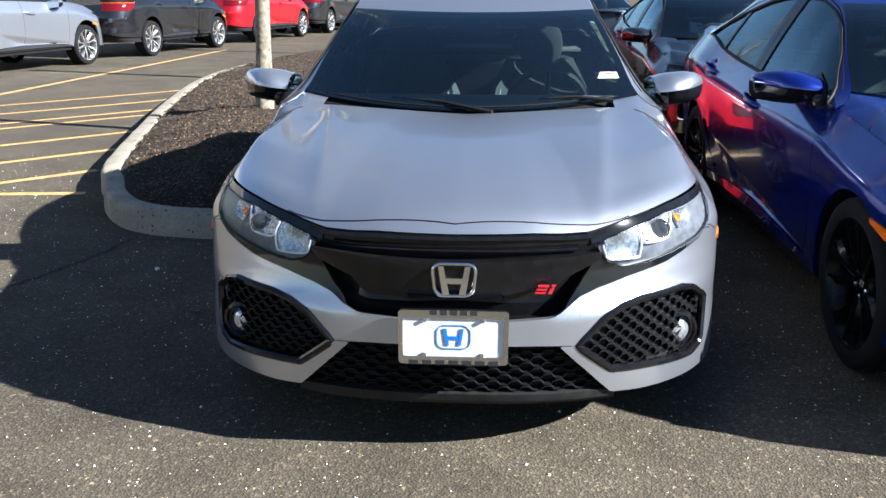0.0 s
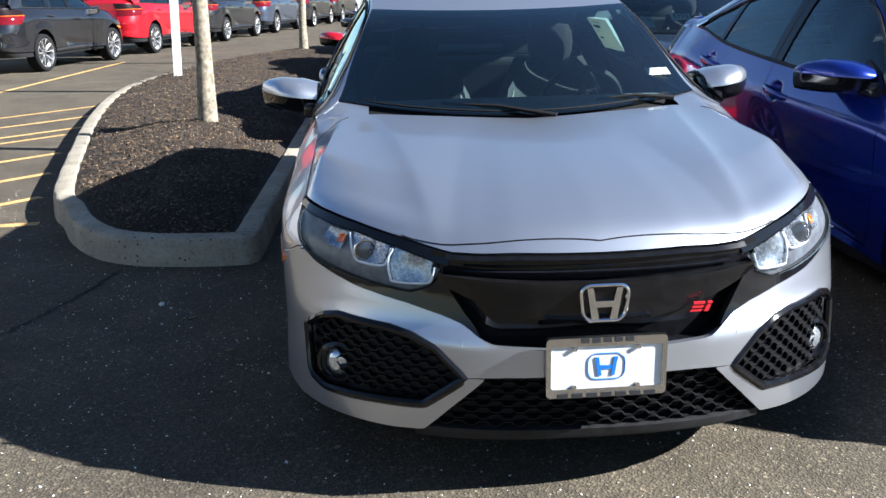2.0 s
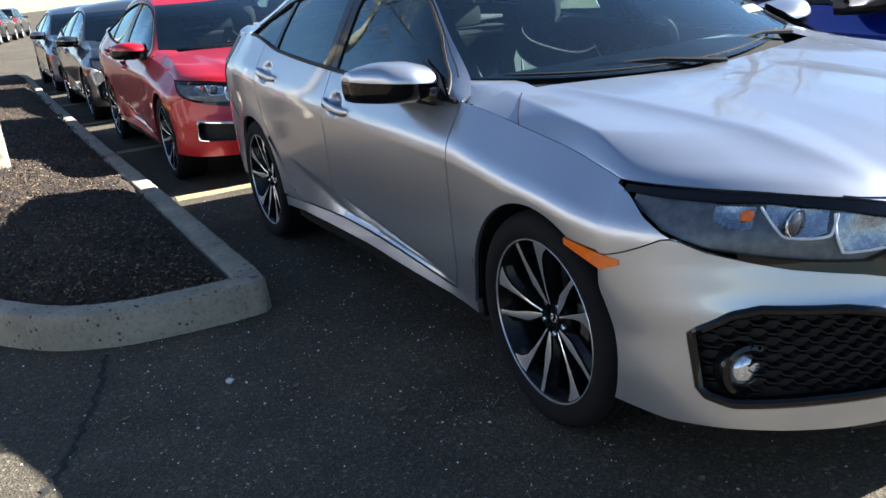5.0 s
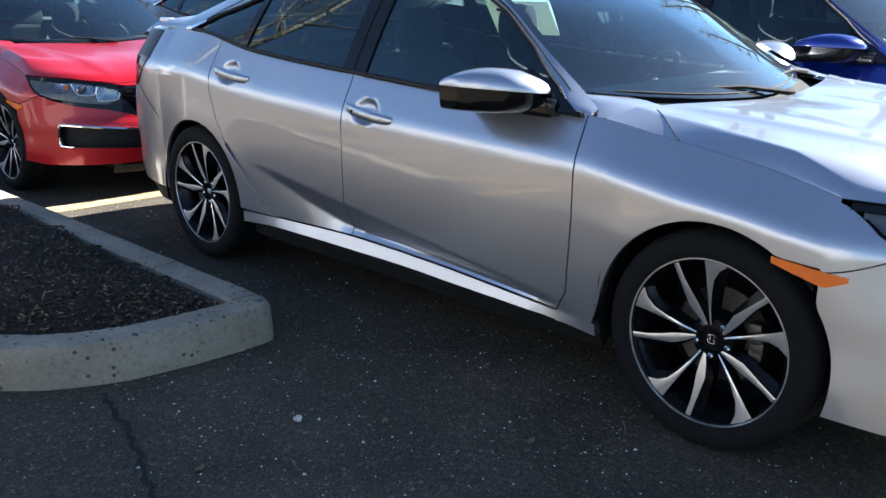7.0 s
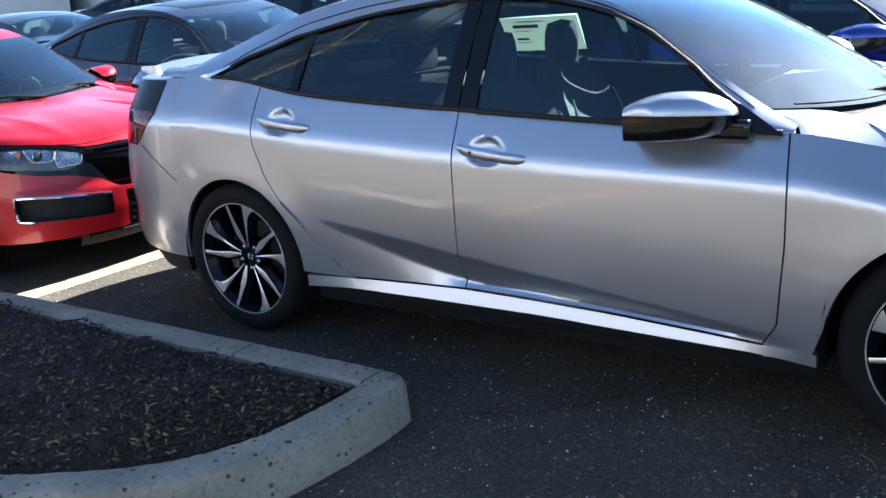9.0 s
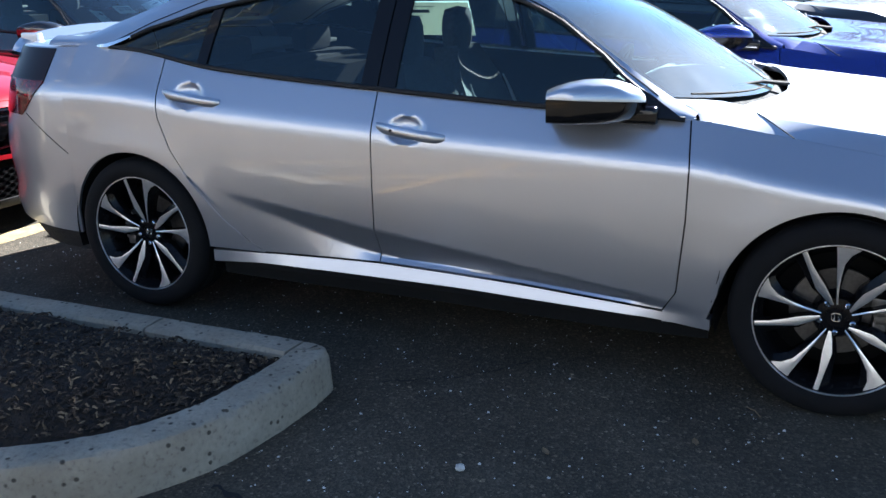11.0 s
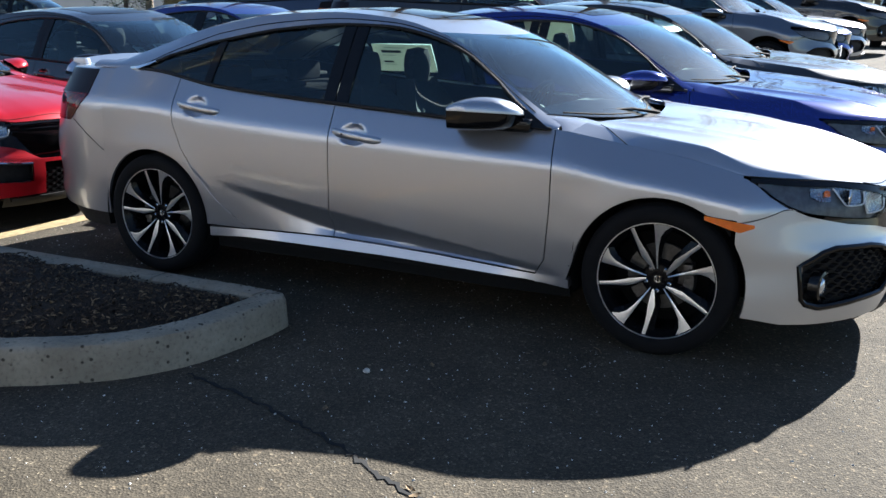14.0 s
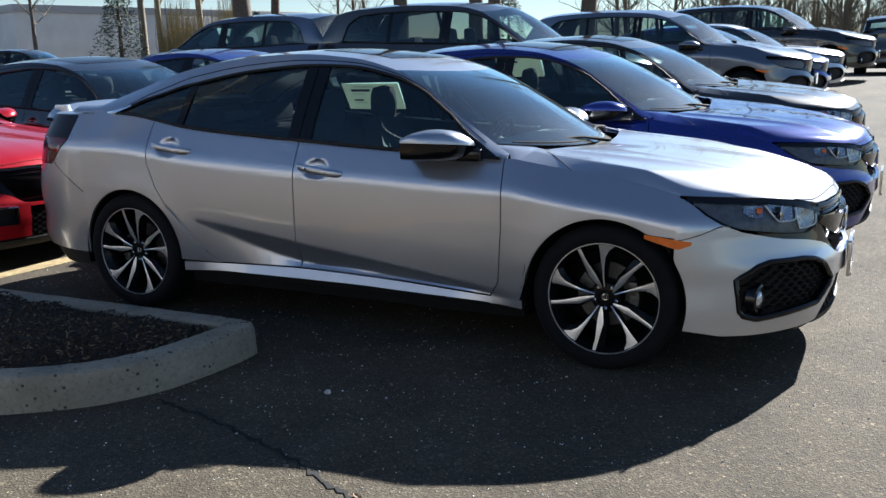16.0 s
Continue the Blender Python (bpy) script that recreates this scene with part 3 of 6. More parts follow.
def mirror_parts(car, sx, paint):
    """A door mirror: painted cap above a gloss black base, on a black sail."""
    us = np.concatenate([np.linspace(0, 0.6, 10), np.linspace(0.66, 0.97, 10), [0.985, 1.0, 1.0]])
    close = np.array([1.0] * (len(us) - 3) + [0.85, 0.6, 0.02])
    xs = 0.808 + 0.238 * us
    zm, yr = 0.962 + 0.026 * us, 0.945 - 0.060 * us
    yf = knots([(0, 0.625), (0.3, 0.615), (0.6, 0.645), (0.85, 0.725), (1.0, 0.80)])(us)
    up_h = knots([(0, 0.056), (0.3, 0.068), (0.55, 0.067), (0.8, 0.054), (0.95, 0.036), (1.0, 0.030)])(us) * close
    low_h = knots([(0, 0.074), (0.5, 0.078), (0.9, 0.074), (1.0, 0.064)])(us) * close

    def half(h, prof):
        """The housing above or below its parting line, from the rear rim to the front."""
        a, b = np.array(prof).T
        y = yr[:, None] + (yf - yr)[:, None] * a[None]
        z = zm[:, None] + h[:, None] * b[None]
        return np.stack(np.broadcast_arrays(xs[:, None], y, z), -1)
    upper = half(up_h, [(0, 0.42), (0.10, 0.60), (0.28, 0.84), (0.44, 0.97), (0.58, 1.0), (0.72, 0.95), (0.84, 0.80), (0.93, 0.58), (0.985, 0.30), (1.0, 0.10), (1.0, 0.0)])
    lower = half(-low_h, [(0, 1.0), (0.3, 1.0), (0.55, 0.97), (0.75, 0.88), (0.88, 0.68), (0.95, 0.40), (0.96, 0.10), (0.975, 0.02)])
    mr = part("mirror_cap", Geo(sx).shell(upper, 0.004, out=(0, -1, 0.5)), paint, car, smooth=60)
    low = Geo(sx).shell(lower, 0.004, out=(0, -1, -0.5))
    low.box(0.79, 0.86, 0.58, 0.90, 0.892, 0.952, 0.016)
    part("mirror_base", low, BLACKGLOSS, mr, smooth=60)
    rim_t, rim_b = upper[:, 0] + np.array([0, -0.006, 0]), lower[:, 0] + np.array([0, -0.006, 0])
    part("mirror_glass", Geo(sx).grid(np.stack([rim_t, (rim_t + rim_b) / 2, rim_b], 1)), CHROME, mr, "mirror glass")
    sail = Geo(sx)
    sail.add([(0.842, 0.500, 0.912), (0.846, 0.76, 0.924), (0.792, 0.735, 1.035), (0.80, 0.62, 0.985)], [(0, 1, 2, 3)])
    sail.add([(0.832, 0.500, 0.912), (0.836, 0.76, 0.924), (0.782, 0.735, 1.035), (0.79, 0.62, 0.985)], [(3, 2, 1, 0)])
    part("mirror_sail", sail, BLACKGLOSS, car)


def make_car(paint, label, category="car", boxy=False, fine=True, m=None, rim_mat=None, face_mat=None, chrome_fog=False, plate=True, si=False, group="parked cars", lamp=True):
    S = Shape(boxy)
    car = thing("parked_suv" if boxy else "parked_sedan", label, category, group=group)
    rim_mat, face_mat = rim_mat or DARKALLOY, face_mat or MACHINED
    g4 = 0.0025
    q = 1 if fine else 0.5
    N = lambda k: max(4, int(k * q))
    door_bottom = lin([(0.4, 0.282), (0.53, 0.286), (1.02, 0.311), (1.58, 0.322), (2.07, 0.312), (2.4, 0.30)])
    front_edge = lambda z: np.interp(z, [0.285, 0.355, 0.6, 0.77, 0.907], [0.528, 0.485, 0.468, 0.467, 0.482])
    rear_edge = lambda z: np.interp(z, [0.303, 0.36, 0.436, 0.582, 0.70, 0.823, 0.945, 1.03], [2.066, 2.16, 2.266, 2.41, 2.49, 2.537, 2.545, 2.545])
    belt = lambda y: S.Z5(y)
    for sx in (1, -1):
        # door panels
        f = Geo(sx).shell(S.side_panel(lambda z: front_edge(z) + g4, const(1.583 - g4), lambda y: door_bottom(y) + 0.004, belt, np.linspace(0, 1, N(72)), N(72)), out=(1, 0, 0))
        fd = part("front_door", f, paint, car)
        r = Geo(sx).shell(S.side_panel(const(1.583 + g4), lambda z: rear_edge(z) - g4, lambda y: door_bottom(y) + 0.004, belt, np.linspace(0, 1, N(72)), N(72)), out=(1, 0, 0))
        rd = part("rear_door", r, paint, car)
        # fender, quarter, sill
        cols_y = np.concatenate([np.linspace(0.47, S.R + 0.002, N(8)), S.R * np.cos(np.linspace(0.02, math.pi - 0.62, N(44))), [-0.30]])
        cols = (0.47 - cols_y) / 0.77
        zlo = lambda y: np.where(y > -0.2, S.arch(y, 0.25), np.interp(y, [-0.31, -0.19], [0.610, 0.622]))
        fe = Geo(sx).shell(S.side_panel(lambda z: front_edge(z) - g4, const(-0.30), zlo, belt, cols, N(44)), out=(1, 0, 0))
        fe.shell(S.nose_panel(0.80, 0.885, lambda x: BUMP_TOP(x) + 0.004, SILVER_TOP, 14, 8), out=(1, -1, 0))
        part("front_fender", fe, paint, car)
        cq = np.concatenate([np.linspace(0, 0.30, N(14)), 0.30 + 0.70 * (0.5 - 0.5 * np.cos(np.linspace(0.15, math.pi - 0.02, N(46)))), [1.0]])
        cq = np.unique(np.clip(cq, 0, 1))
        qp = Geo(sx).shell(S.side_panel(lambda z: rear_edge(z) + g4, const(3.05), lambda y: S.arch(y, 0.312), belt, cq, N(50)), out=(1, 0, 0))
        zq, aq = np.meshgrid(np.linspace(0.312, 0.62, 16), np.linspace(0, 1, 8), indexing="ij")
        y0q = rear_edge(zq) + g4
        y1q = 2.7 - np.sqrt(np.maximum(S.R ** 2 - np.maximum(zq - S.zw, 0) ** 2, 0))
        yq = y0q + (y1q - y0q) * aq
        qp.shell(np.stack([S.side_x(yq, zq) + 0.002, yq, zq], -1), 0.01, out=(1, 0, 0))
        part("quarter_panel", qp, paint, car)
        sill = Geo(sx).shell(S.side_panel(const(0.372), const(2.33), lin([(0.37, 0.238), (0.55, 0.256), (1.2, 0.268), (2.1, 0.268), (2.33, 0.25)]), lambda y: door_bottom(y) - 0.005, np.linspace(0, 1, N(30)), 6, 0.0), 0.05, out=(1, 0, 0))
        part("side_sill", sill, BLACKMATT if boxy else paint, car)
        ins = Geo(sx).grid(S.side_panel(const(-0.28), const(3.05), lambda y: S.arch(y, 0.24), lambda y: belt(y) - 0.004, np.linspace(0, 1, N(90)), N(14), -0.022))
        ins.grid(np.array([[(x, y, 0.17 if x < 0.8 else 0.25) for x in (0.1, 0.7, 0.845)] for y in np.linspace(0.40, 2.30, 4)]))
        for yc in (0.0, 2.7):
            a = np.linspace(-0.25, math.pi + 0.25, 24)
            ins.grid(np.array([[(x, yc + (S.R + 0.008) * math.cos(t), S.zw + (S.R + 0.008) * math.sin(t)) for x in (0.52, 0.865)] for t in a]))
            ins.grid(np.array([[(0.52, yc + rr * math.cos(t), S.zw + rr * math.sin(t)) for rr in (0.0, S.R + 0.008)] for t in a]))
        part("inner_liner", ins, INNER, car)
        # recessed strip under the sill, near-black to stand in for the shaded underside
        lip = Geo(sx).shell(S.side_panel(const(0.38), const(2.32), const(0.185), const(0.250), np.linspace(0, 1, 12), 3, -0.05), 0.03, out=(1, 0, 0))
        part("sill_shade_strip", lip, INNER, car)
        # cabin side: window frame, glass, mouldings
        ys = np.concatenate([np.linspace(0.47, 0.8, N(10)), np.linspace(0.85, S.wend - 0.25, N(26)), np.linspace(S.wend - 0.2, S.wend, N(10)), np.linspace(S.wend + 0.02, min(3.4, S.glass_base), N(8))])
        yy, ff = np.meshgrid(ys, np.linspace(0, 1, 7), indexing="ij")
        w0 = S.win(yy)
        part("pillar_frame", Geo(sx).shell(S.cabin(yy, w0 + (1 - w0) * ff), 0.012, out=(1, 0, 0.3)), paint, car)
        def pane(y0, y1, mat, nm):
            gy, gf = np.meshgrid(np.linspace(y0, y1, N(24)), np.linspace(0.0, 1, 8), indexing="ij")
            return part(nm, Geo(sx).grid(S.cabin(gy, S.win(gy) * gf, -0.008)), mat, car)
        pane(0.56, 1.56, GLASS, "door_glass")
        pane(1.60, min(2.35, S.wend), TINTED, "rear_door_glass")
        if S.wend > 2.38:
            pane(2.385, S.wend, TINTED, "quarter_glass")
        if fine:
            yg = np.linspace(0.60, S.wend - 0.02, N(50))
            part("door_frame_gap", Geo(sx).tube(S.cabin(yg, S.win(yg) + (1 - S.win(yg)) * np.interp(yg, [0.6, 0.9, 2.4, 2.88], [0.55, 0.5, 0.45, 0.12]), 0.0), 0.0028, 5), INNER, car)
        tr = Geo(sx)
        yt = np.linspace(0.56, S.wend, N(60))
        tr.tube(S.cabin(yt, S.win(yt), 0.002), 0.008, 6)
        part("window_trim", tr, BLACKMATT, car)
        bt = Geo(sx)
        yb = np.linspace(0.50, S.wend + 0.03, N(50))
        bt.tube(S.cabin(yb, yb * 0 + 0.02, 0.003), 0.009, 6)
        part("belt_moulding", bt, BLACKMATT, car)
        for y0, y1 in ((1.515, 1.58), (1.586, 1.65), (2.345, 2.39)):
            gy, gf = np.meshgrid(np.linspace(y0, y1, 4), np.linspace(0, 1, 8), indexing="ij")
            bp = Geo(sx).shell(S.cabin(gy, S.win(gy) * gf, 0.0), 0.012, out=(1, 0, 0))
            part("pillar_trim", bp, BLACKGLOSS, car)
        if fine and not boxy:
            ct = Geo(sx)
            ytip = np.linspace(S.wend - 0.12, S.wend + 0.05, 6)
            ct.tube(S.cabin(ytip, np.maximum(S.win(ytip), 0.03) + 0.01, 0.006), [0.009, 0.011, 0.013, 0.014, 0.012, 0.004], 6)
            part("window_corner", ct, CHROME, car)
        # handles
        for y0, door in ((1.43, fd), (2.38, rd)):
            zc = 0.828 if y0 < 2 else 0.908
            h = Geo(sx)
            pts = [(float(S.side_x(y, zc + 0.115 * (y - y0), False)) + o, y, zc + 0.115 * (y - y0)) for y, o in zip(np.linspace(y0 - 0.135, y0 + 0.135, 9), (0.002, 0.024, 0.034, 0.037, 0.038, 0.037, 0.035, 0.026, 0.004))]
            ring = []
            for k, pt in enumerate(pts):
                hw = 0.019 if 0 < k < 8 else 0.012
                ring.append([(pt[0] - 0.010 + 0.010 * math.cos(t), pt[1], pt[2] + hw * math.sin(t)) for t in np.linspace(0, 2 * math.pi, 13)])
            h.grid(np.array(ring))
            hd = part("door_handle", h, paint, door)
            if fine:
                part("keyhole", Geo(sx).revolve_x([(pts[5][0] - 0.004, 0.006), (pts[5][0] + 0.001, 0.005), (pts[5][0] + 0.001, 0)], 10, y0 + 0.06, zc + 0.008), BLACKMATT, hd) if y0 < 2 else None
        mirror_parts(car, sx, paint)
        # side marker lamp
        u, v = np.meshgrid(np.linspace(0, 1, 12), np.linspace(0, 1, 4), indexing="ij")
        my = -0.178 - 0.19 * u
        mt, mb = 0.622 - 0.024 * u, 0.605 - 0.04 * np.minimum(u / 0.7, 1) + 0.075 * np.clip(u - 0.72, 0, 1)
        mz = mb + (mt - mb) * v
        part("side_marker", Geo(sx).shell(np.stack([S.skin(my, mz) + 0.005, my, mz], -1), 0.01, out=(1, 0, 0)), AMBER, car, "orange side marker lens")
        # head lamp
        hl = part("headlight", Geo(sx).shell(S.nose_panel(0.426, 0.865, LAMP_LOW, LAMP_TOP, N(26), N(8), -0.014), 0.012, out=(0.3, -1, 0)), LAMPBASE, car, "headlight under a clear lens")
        walls = Geo(sx)
        xw = np.linspace(0.426, 0.865, N(26))
        for edge_z in (LAMP_LOW(xw), LAMP_TOP(xw)):
            walls.grid(np.stack([S.nose(xw, edge_z, -0.014), S.nose(xw, edge_z, 0.001)]))
        part("bezel", walls, BLACKGLOSS, hl)
        brow = Geo(sx).shell(S.nose_panel(0.405, 0.880, lambda x: LAMP_TOP(np.maximum(x, 0.426)) + 0.002, lambda x: HOOD_Z(x) - 0.003, N(26), 4, 0.0), 0.012, out=(0.3, -1, 0))
        part("headlight_brow", brow, BLACKGLOSS, car, "gloss black strip above the headlight")
        wing_top = lin([(0.325, 0.508), (0.36, 0.56), (0.405, 0.628), (0.424, 0.656), (0.445, 0.623), (0.50, 0.602), (0.59, 0.608), (0.66, 0.618), (0.72, 0.630)])
        wing = Geo(sx).shell(S.nose_panel(0.325, 0.72, lambda x: SILVER_TOP(x) + 0.001, wing_top, N(30), 5, -0.001), 0.02, out=(0.3, -1, 0))
        part("grille_wing", wing, BLACKGLOSS, car, "gloss black wing under the headlight")
        if lamp:
            def panel(x0, x1, low, top, push):
                u, v = np.meshgrid(np.linspace(x0, x1, 10), np.linspace(0, 1, 6), indexing="ij")
                zl, zt = low(u), np.minimum(top(u), LAMP_TOP(u) - 0.003)
                bowl = push - 0.008 * np.sin(math.pi * v) * np.sin(math.pi * (u - x0) / (x1 - x0))
                return Geo(sx).shell(S.nose(u, zl + (zt - zl) * v, bowl), 0.004, out=(0, -1, 0))
            part("reflector", panel(0.446, 0.556, lin([(0.446, 0.640), (0.47, 0.632), (0.545, 0.628), (0.556, 0.66)]), const(0.75), -0.003), LAMPSILVER, hl, "silver reflector box")
            part("reflector", panel(0.574, 0.684, lin([(0.574, 0.672), (0.60, 0.664), (0.640, 0.666), (0.684, 0.716)]), const(0.75), -0.005), LAMPSILVER, hl, "silver reflector bowl")
            part("side_reflector", panel(0.700, 0.762, lin([(0.70, 0.684), (0.735, 0.688), (0.762, 0.706)]), lambda x: LAMP_TOP(x) - 0.006, -0.004), LAMPSILVER, hl, "silver side reflector")
            part("indicator", panel(0.704, 0.722, const(0.704), const(0.724), 0.0), AMBER, hl, "orange indicator")
            c = S.nose(np.array(0.630), np.array(0.694), -0.003)
            rr = 0.029
            p = [[(c[0] + rr * math.cos(a) * math.cos(t), c[1] - 0.011 * math.sin(a), c[2] + rr * math.cos(a) * math.sin(t)) for t in np.linspace(0, 2 * math.pi, 25)] for a in np.linspace(0, math.pi / 2, 6)]
            part("projector", Geo(sx).grid(np.array(p)), PROJGLASS, hl, "glass projector bowl")
            ringp = Geo(sx).tube([(c[0] + (rr + 0.003) * math.cos(t), c[1] - 0.002, c[2] + (rr + 0.003) * math.sin(t)) for t in np.arange(24) * math.pi / 12], 0.003, 6, closed=True)
            part("projector_ring", ringp, CHROME, hl)
            for pts in (((0.438, 0.676), (0.441, 0.654), (0.457, 0.633), (0.540, 0.627), (0.553, 0.640), (0.568, 0.712)), ((0.562, 0.712), (0.566, 0.682), (0.578, 0.665), (0.640, 0.666), (0.662, 0.684), (0.696, 0.732))):
                k = catmull(pts, 6, closed=False)
                k = np.minimum(np.concatenate([k, [pts[-1]]]), [9, 9])
                part("light_guide", Geo(sx).tube(S.nose(k[:, 0], np.minimum(k[:, 1], LAMP_TOP(k[:, 0]) - 0.004), 0.002), 0.0034, 6), LAMPWHITE, hl, "white light guide strip")
            part("lens", Geo(sx).shell(S.nose_panel(0.425, 0.866, lambda x: LAMP_LOW(x) - 0.001, lambda x: LAMP_TOP(x) + 0.001, 26, 8, 0.010), 0.010, out=(0.3, -1, 0)), CLEAR, hl, "clear plastic lens")
        # air vent with a fog lamp, or a plain slot
        v_top, v_low, v0, v1 = (SLOT_TOP, SLOT_LOW, 0.34, 0.755) if chrome_fog else (VENT_TOP, VENT_LOW, 0.365, 0.80)
        vent = part("air_vent", Geo(sx).grid(S.nose_panel(v0, v1, v_low, v_top, N(24), 8, -0.045)), BLACKMATT, car, "black side air vent")
        rim = Geo(sx)
        xs = np.linspace(v0, v1, 44)
        loop = np.concatenate([S.nose(xs, v_top(xs), -0.006), S.nose(xs[::-1][1:-1], v_low(xs[::-1][1:-1]), -0.006)])
        rim.tube(loop, 0.006 if chrome_fog else 0.013, 8, closed=True)
        wall0, wall1 = np.concatenate([S.nose(xs, v_top(xs), 0.0), S.nose(xs[::-1], v_low(xs[::-1]), 0.0)]), np.concatenate([S.nose(xs, v_top(xs), -0.05), S.nose(xs[::-1], v_low(xs[::-1]), -0.05)])
        rim.grid(np.stack([wall0, wall1]))
        part("vent_frame", rim, BLACKGLOSS, vent)
        if chrome_fog:
            kk = catmull([(0.35, 0.452), (0.45, 0.458), (0.60, 0.474), (0.73, 0.488), (0.752, 0.482), (0.757, 0.46), (0.760, 0.39), (0.757, 0.362), (0.745, 0.354), (0.70, 0.347)], 6, closed=False)
            part("chrome_bracket", Geo(sx).tube(S.nose(kk[:, 0], kk[:, 1], 0.012), 0.010, 8), CHROME, vent, "thin chrome bracket round the vent")
        if fine and not chrome_fog:
            bars = Geo(sx)
            for z in np.arange(0.285, 0.50, 0.0205):
                xa = np.linspace(0.39, 0.785, 90)
                ok = (VENT_TOP(xa) - 0.012 > z) & (VENT_LOW(xa) + 0.010 < z)
                xa = xa[ok]
                if len(xa) > 6:
                    wave = 0.0055 * np.clip(2.2 * np.sin((xa / 0.046 + (round(z / 0.0205) % 2) * 0.5) * 2 * math.pi), -1, 1)
                    a = S.nose(xa, z + wave - 0.003, -0.024)
                    b = S.nose(xa, z + wave + 0.001, -0.024)
                    cback = S.nose(xa, z + wave + 0.004, -0.044)
                    bars.grid(np.stack([cback, b, a]))
            part("vent_mesh", bars, MESHBLACK, vent, "black wavy mesh bars", smooth=0)
        if not chrome_fog:
            c = S.nose(np.array(0.715), np.array(0.345), -0.026)
            fog = Geo(sx)
            out = Vector((0.35, -1, 0.02)).normalized()
            side, up = Vector((1, 0.35, 0)).normalized(), Vector((0, 0, 1))
            cv = Vector(c)
            P = lambda r, d: [cv + out * d + r * (math.cos(t) * side + math.sin(t) * up) for t in np.linspace(0, 2 * math.pi, 29)]
            fog.grid(np.array([[tuple(p) for p in P(r, d)] for r, d in ((0.075, -0.04), (0.066, -0.004), (0.055, 0.0), (0.046, -0.012), (0.044, -0.02))]))
            fp = part("fog_lamp_ring", fog, BLACKGLOSS, vent)
            fl = Geo(sx)
            fl.grid(np.array([[tuple(p) for p in P(r, d)] for r, d in ((0.044, -0.02), (0.036, -0.008), (0.022, -0.002), (0.0, 0.0))]))
            part("fog_lamp", fl, FOGLENS, fp, "clear round fog lamp")
        # tail lamp: a smoked upper part and a red lower one, wrapped round the corner
        def lamp_patch(z0, z1, push):
            v, u = np.meshgrid(np.linspace(z0, z1, 8), np.linspace(0, 1, N(24)), indexing="ij")
            yf = np.interp(v, [0.785, 0.80, 0.94, 1.08], [3.34, 3.31, 3.165, 3.17])
            d = S.D(v)
            th = np.arcsin(np.clip((yf - 3.05) / d, 0, 1))
            th = th + (1.47 - th) * u
            return S.rear(0.885 * np.cos(th) ** (1 / 3), v, push)
        red_l = part("tail_lamp", Geo(sx).shell(lamp_patch(0.79, 0.938, 0.004), 0.012, out=(0.5, 1, 0)), REDLENS, car, "dark red tail lamp")
        part("tail_lamp_smoked", Geo(sx).shell(lamp_patch(0.945, 1.070, 0.004), 0.012, out=(0.5, 1, 0)), SMOKED, red_l, "smoked upper part of the tail lamp")
        part("tail_lamp_strip", Geo(sx).shell(lamp_patch(0.938, 0.945, 0.007), 0.01, out=(0.5, 1, 0)), AMBER if boxy else REDLENS, red_l, "thin red strip across the tail lamp")
        if fine:
            sy, sz = np.linspace(3.06, 3.30, 12), np.linspace(0.642, 0.800, 12)
            sth = np.arcsin((sy - 3.05) / S.D(sz))
            part("bumper_seam", Geo(sx).tube(S.rear(0.885 * np.cos(sth) ** (1 / 3), sz, 0.0), 0.0022, 5), INNER, car)
        wheel_parts(car, sx, 0.0, rim_mat, face_mat, fine)
        wheel_parts(car, sx, 2.7, rim_mat, face_mat, fine)

    # bumper, fascia
    fb = Geo()
    if chrome_fog:
        fb.shell(S.nose_panel(0, 0.34, const(0.450), SILVER_TOP, N(20), 8), 0.02, out=(0, -1, 0), mid=False)
        fb.shell(S.nose_panel(0.34, 0.755, SLOT_TOP, SILVER_TOP, N(44), 12), 0.02, out=(0, -1, 0))
        fb.shell(S.nose_panel(0.34, 0.755, PLAIN_LOW, SLOT_LOW, N(44), 8), 0.02, out=(0, -1, 0))
        fb.shell(S.nose_panel(0.26, 0.34, PLAIN_LOW, const(0.45), N(8), 8), 0.02, out=(0, -1, 0))
        fb.shell(S.nose_panel(0.755, 0.80, PLAIN_LOW, BUMP_TOP, N(8), 20), 0.02, out=(1, -1, 0))
    else:
        fb.shell(S.nose_panel(0, 0.37, BAND_LOW, SILVER_TOP, N(20), 8), 0.02, out=(0, -1, 0), mid=False)
        fb.shell(S.nose_panel(0.37, 0.80, VENT_TOP, SILVER_TOP, N(44), 12), 0.02, out=(0, -1, 0))
        fb.shell(S.nose_panel(0.315, 0.80, BUMPER_LOW, lambda x: np.where(x < 0.365, 0.388, VENT_LOW(x)), N(44), 8), 0.02, out=(0, -1, 0))
    arch_x = lambda z: np.interp(np.where(z < 0.60, S.skin(-np.sqrt(np.maximum(S.R ** 2 - (z - S.zw) ** 2, 0.0)), z) / S.side_x(-0.30, z) * 0.885, 0.885), [0, 2], [0, 2])
    fb.shell(S.nose_panel(0.80, 0.885, PLAIN_LOW if chrome_fog else BUMPER_LOW, BUMP_TOP, N(14), 20, right=arch_x), 0.03, out=(1, -1, 0))
    part("front_bumper", fb.mirror(), paint, car)
    bf = Geo()
    P = S.nose_panel(0, 0.46, lambda x: SILVER_TOP(x) - 0.012, lambda x: HOOD_Z(x) - 0.004, N(44), 14, 0.0)
    h = np.linspace(0, 1, 14)[None]
    deep = 0.9 * np.clip(1 - P[..., 0] / 0.86, 0, 1) ** 0.4
    back = S.ny(P[..., 0], np.full_like(P[..., 2], 0.70))
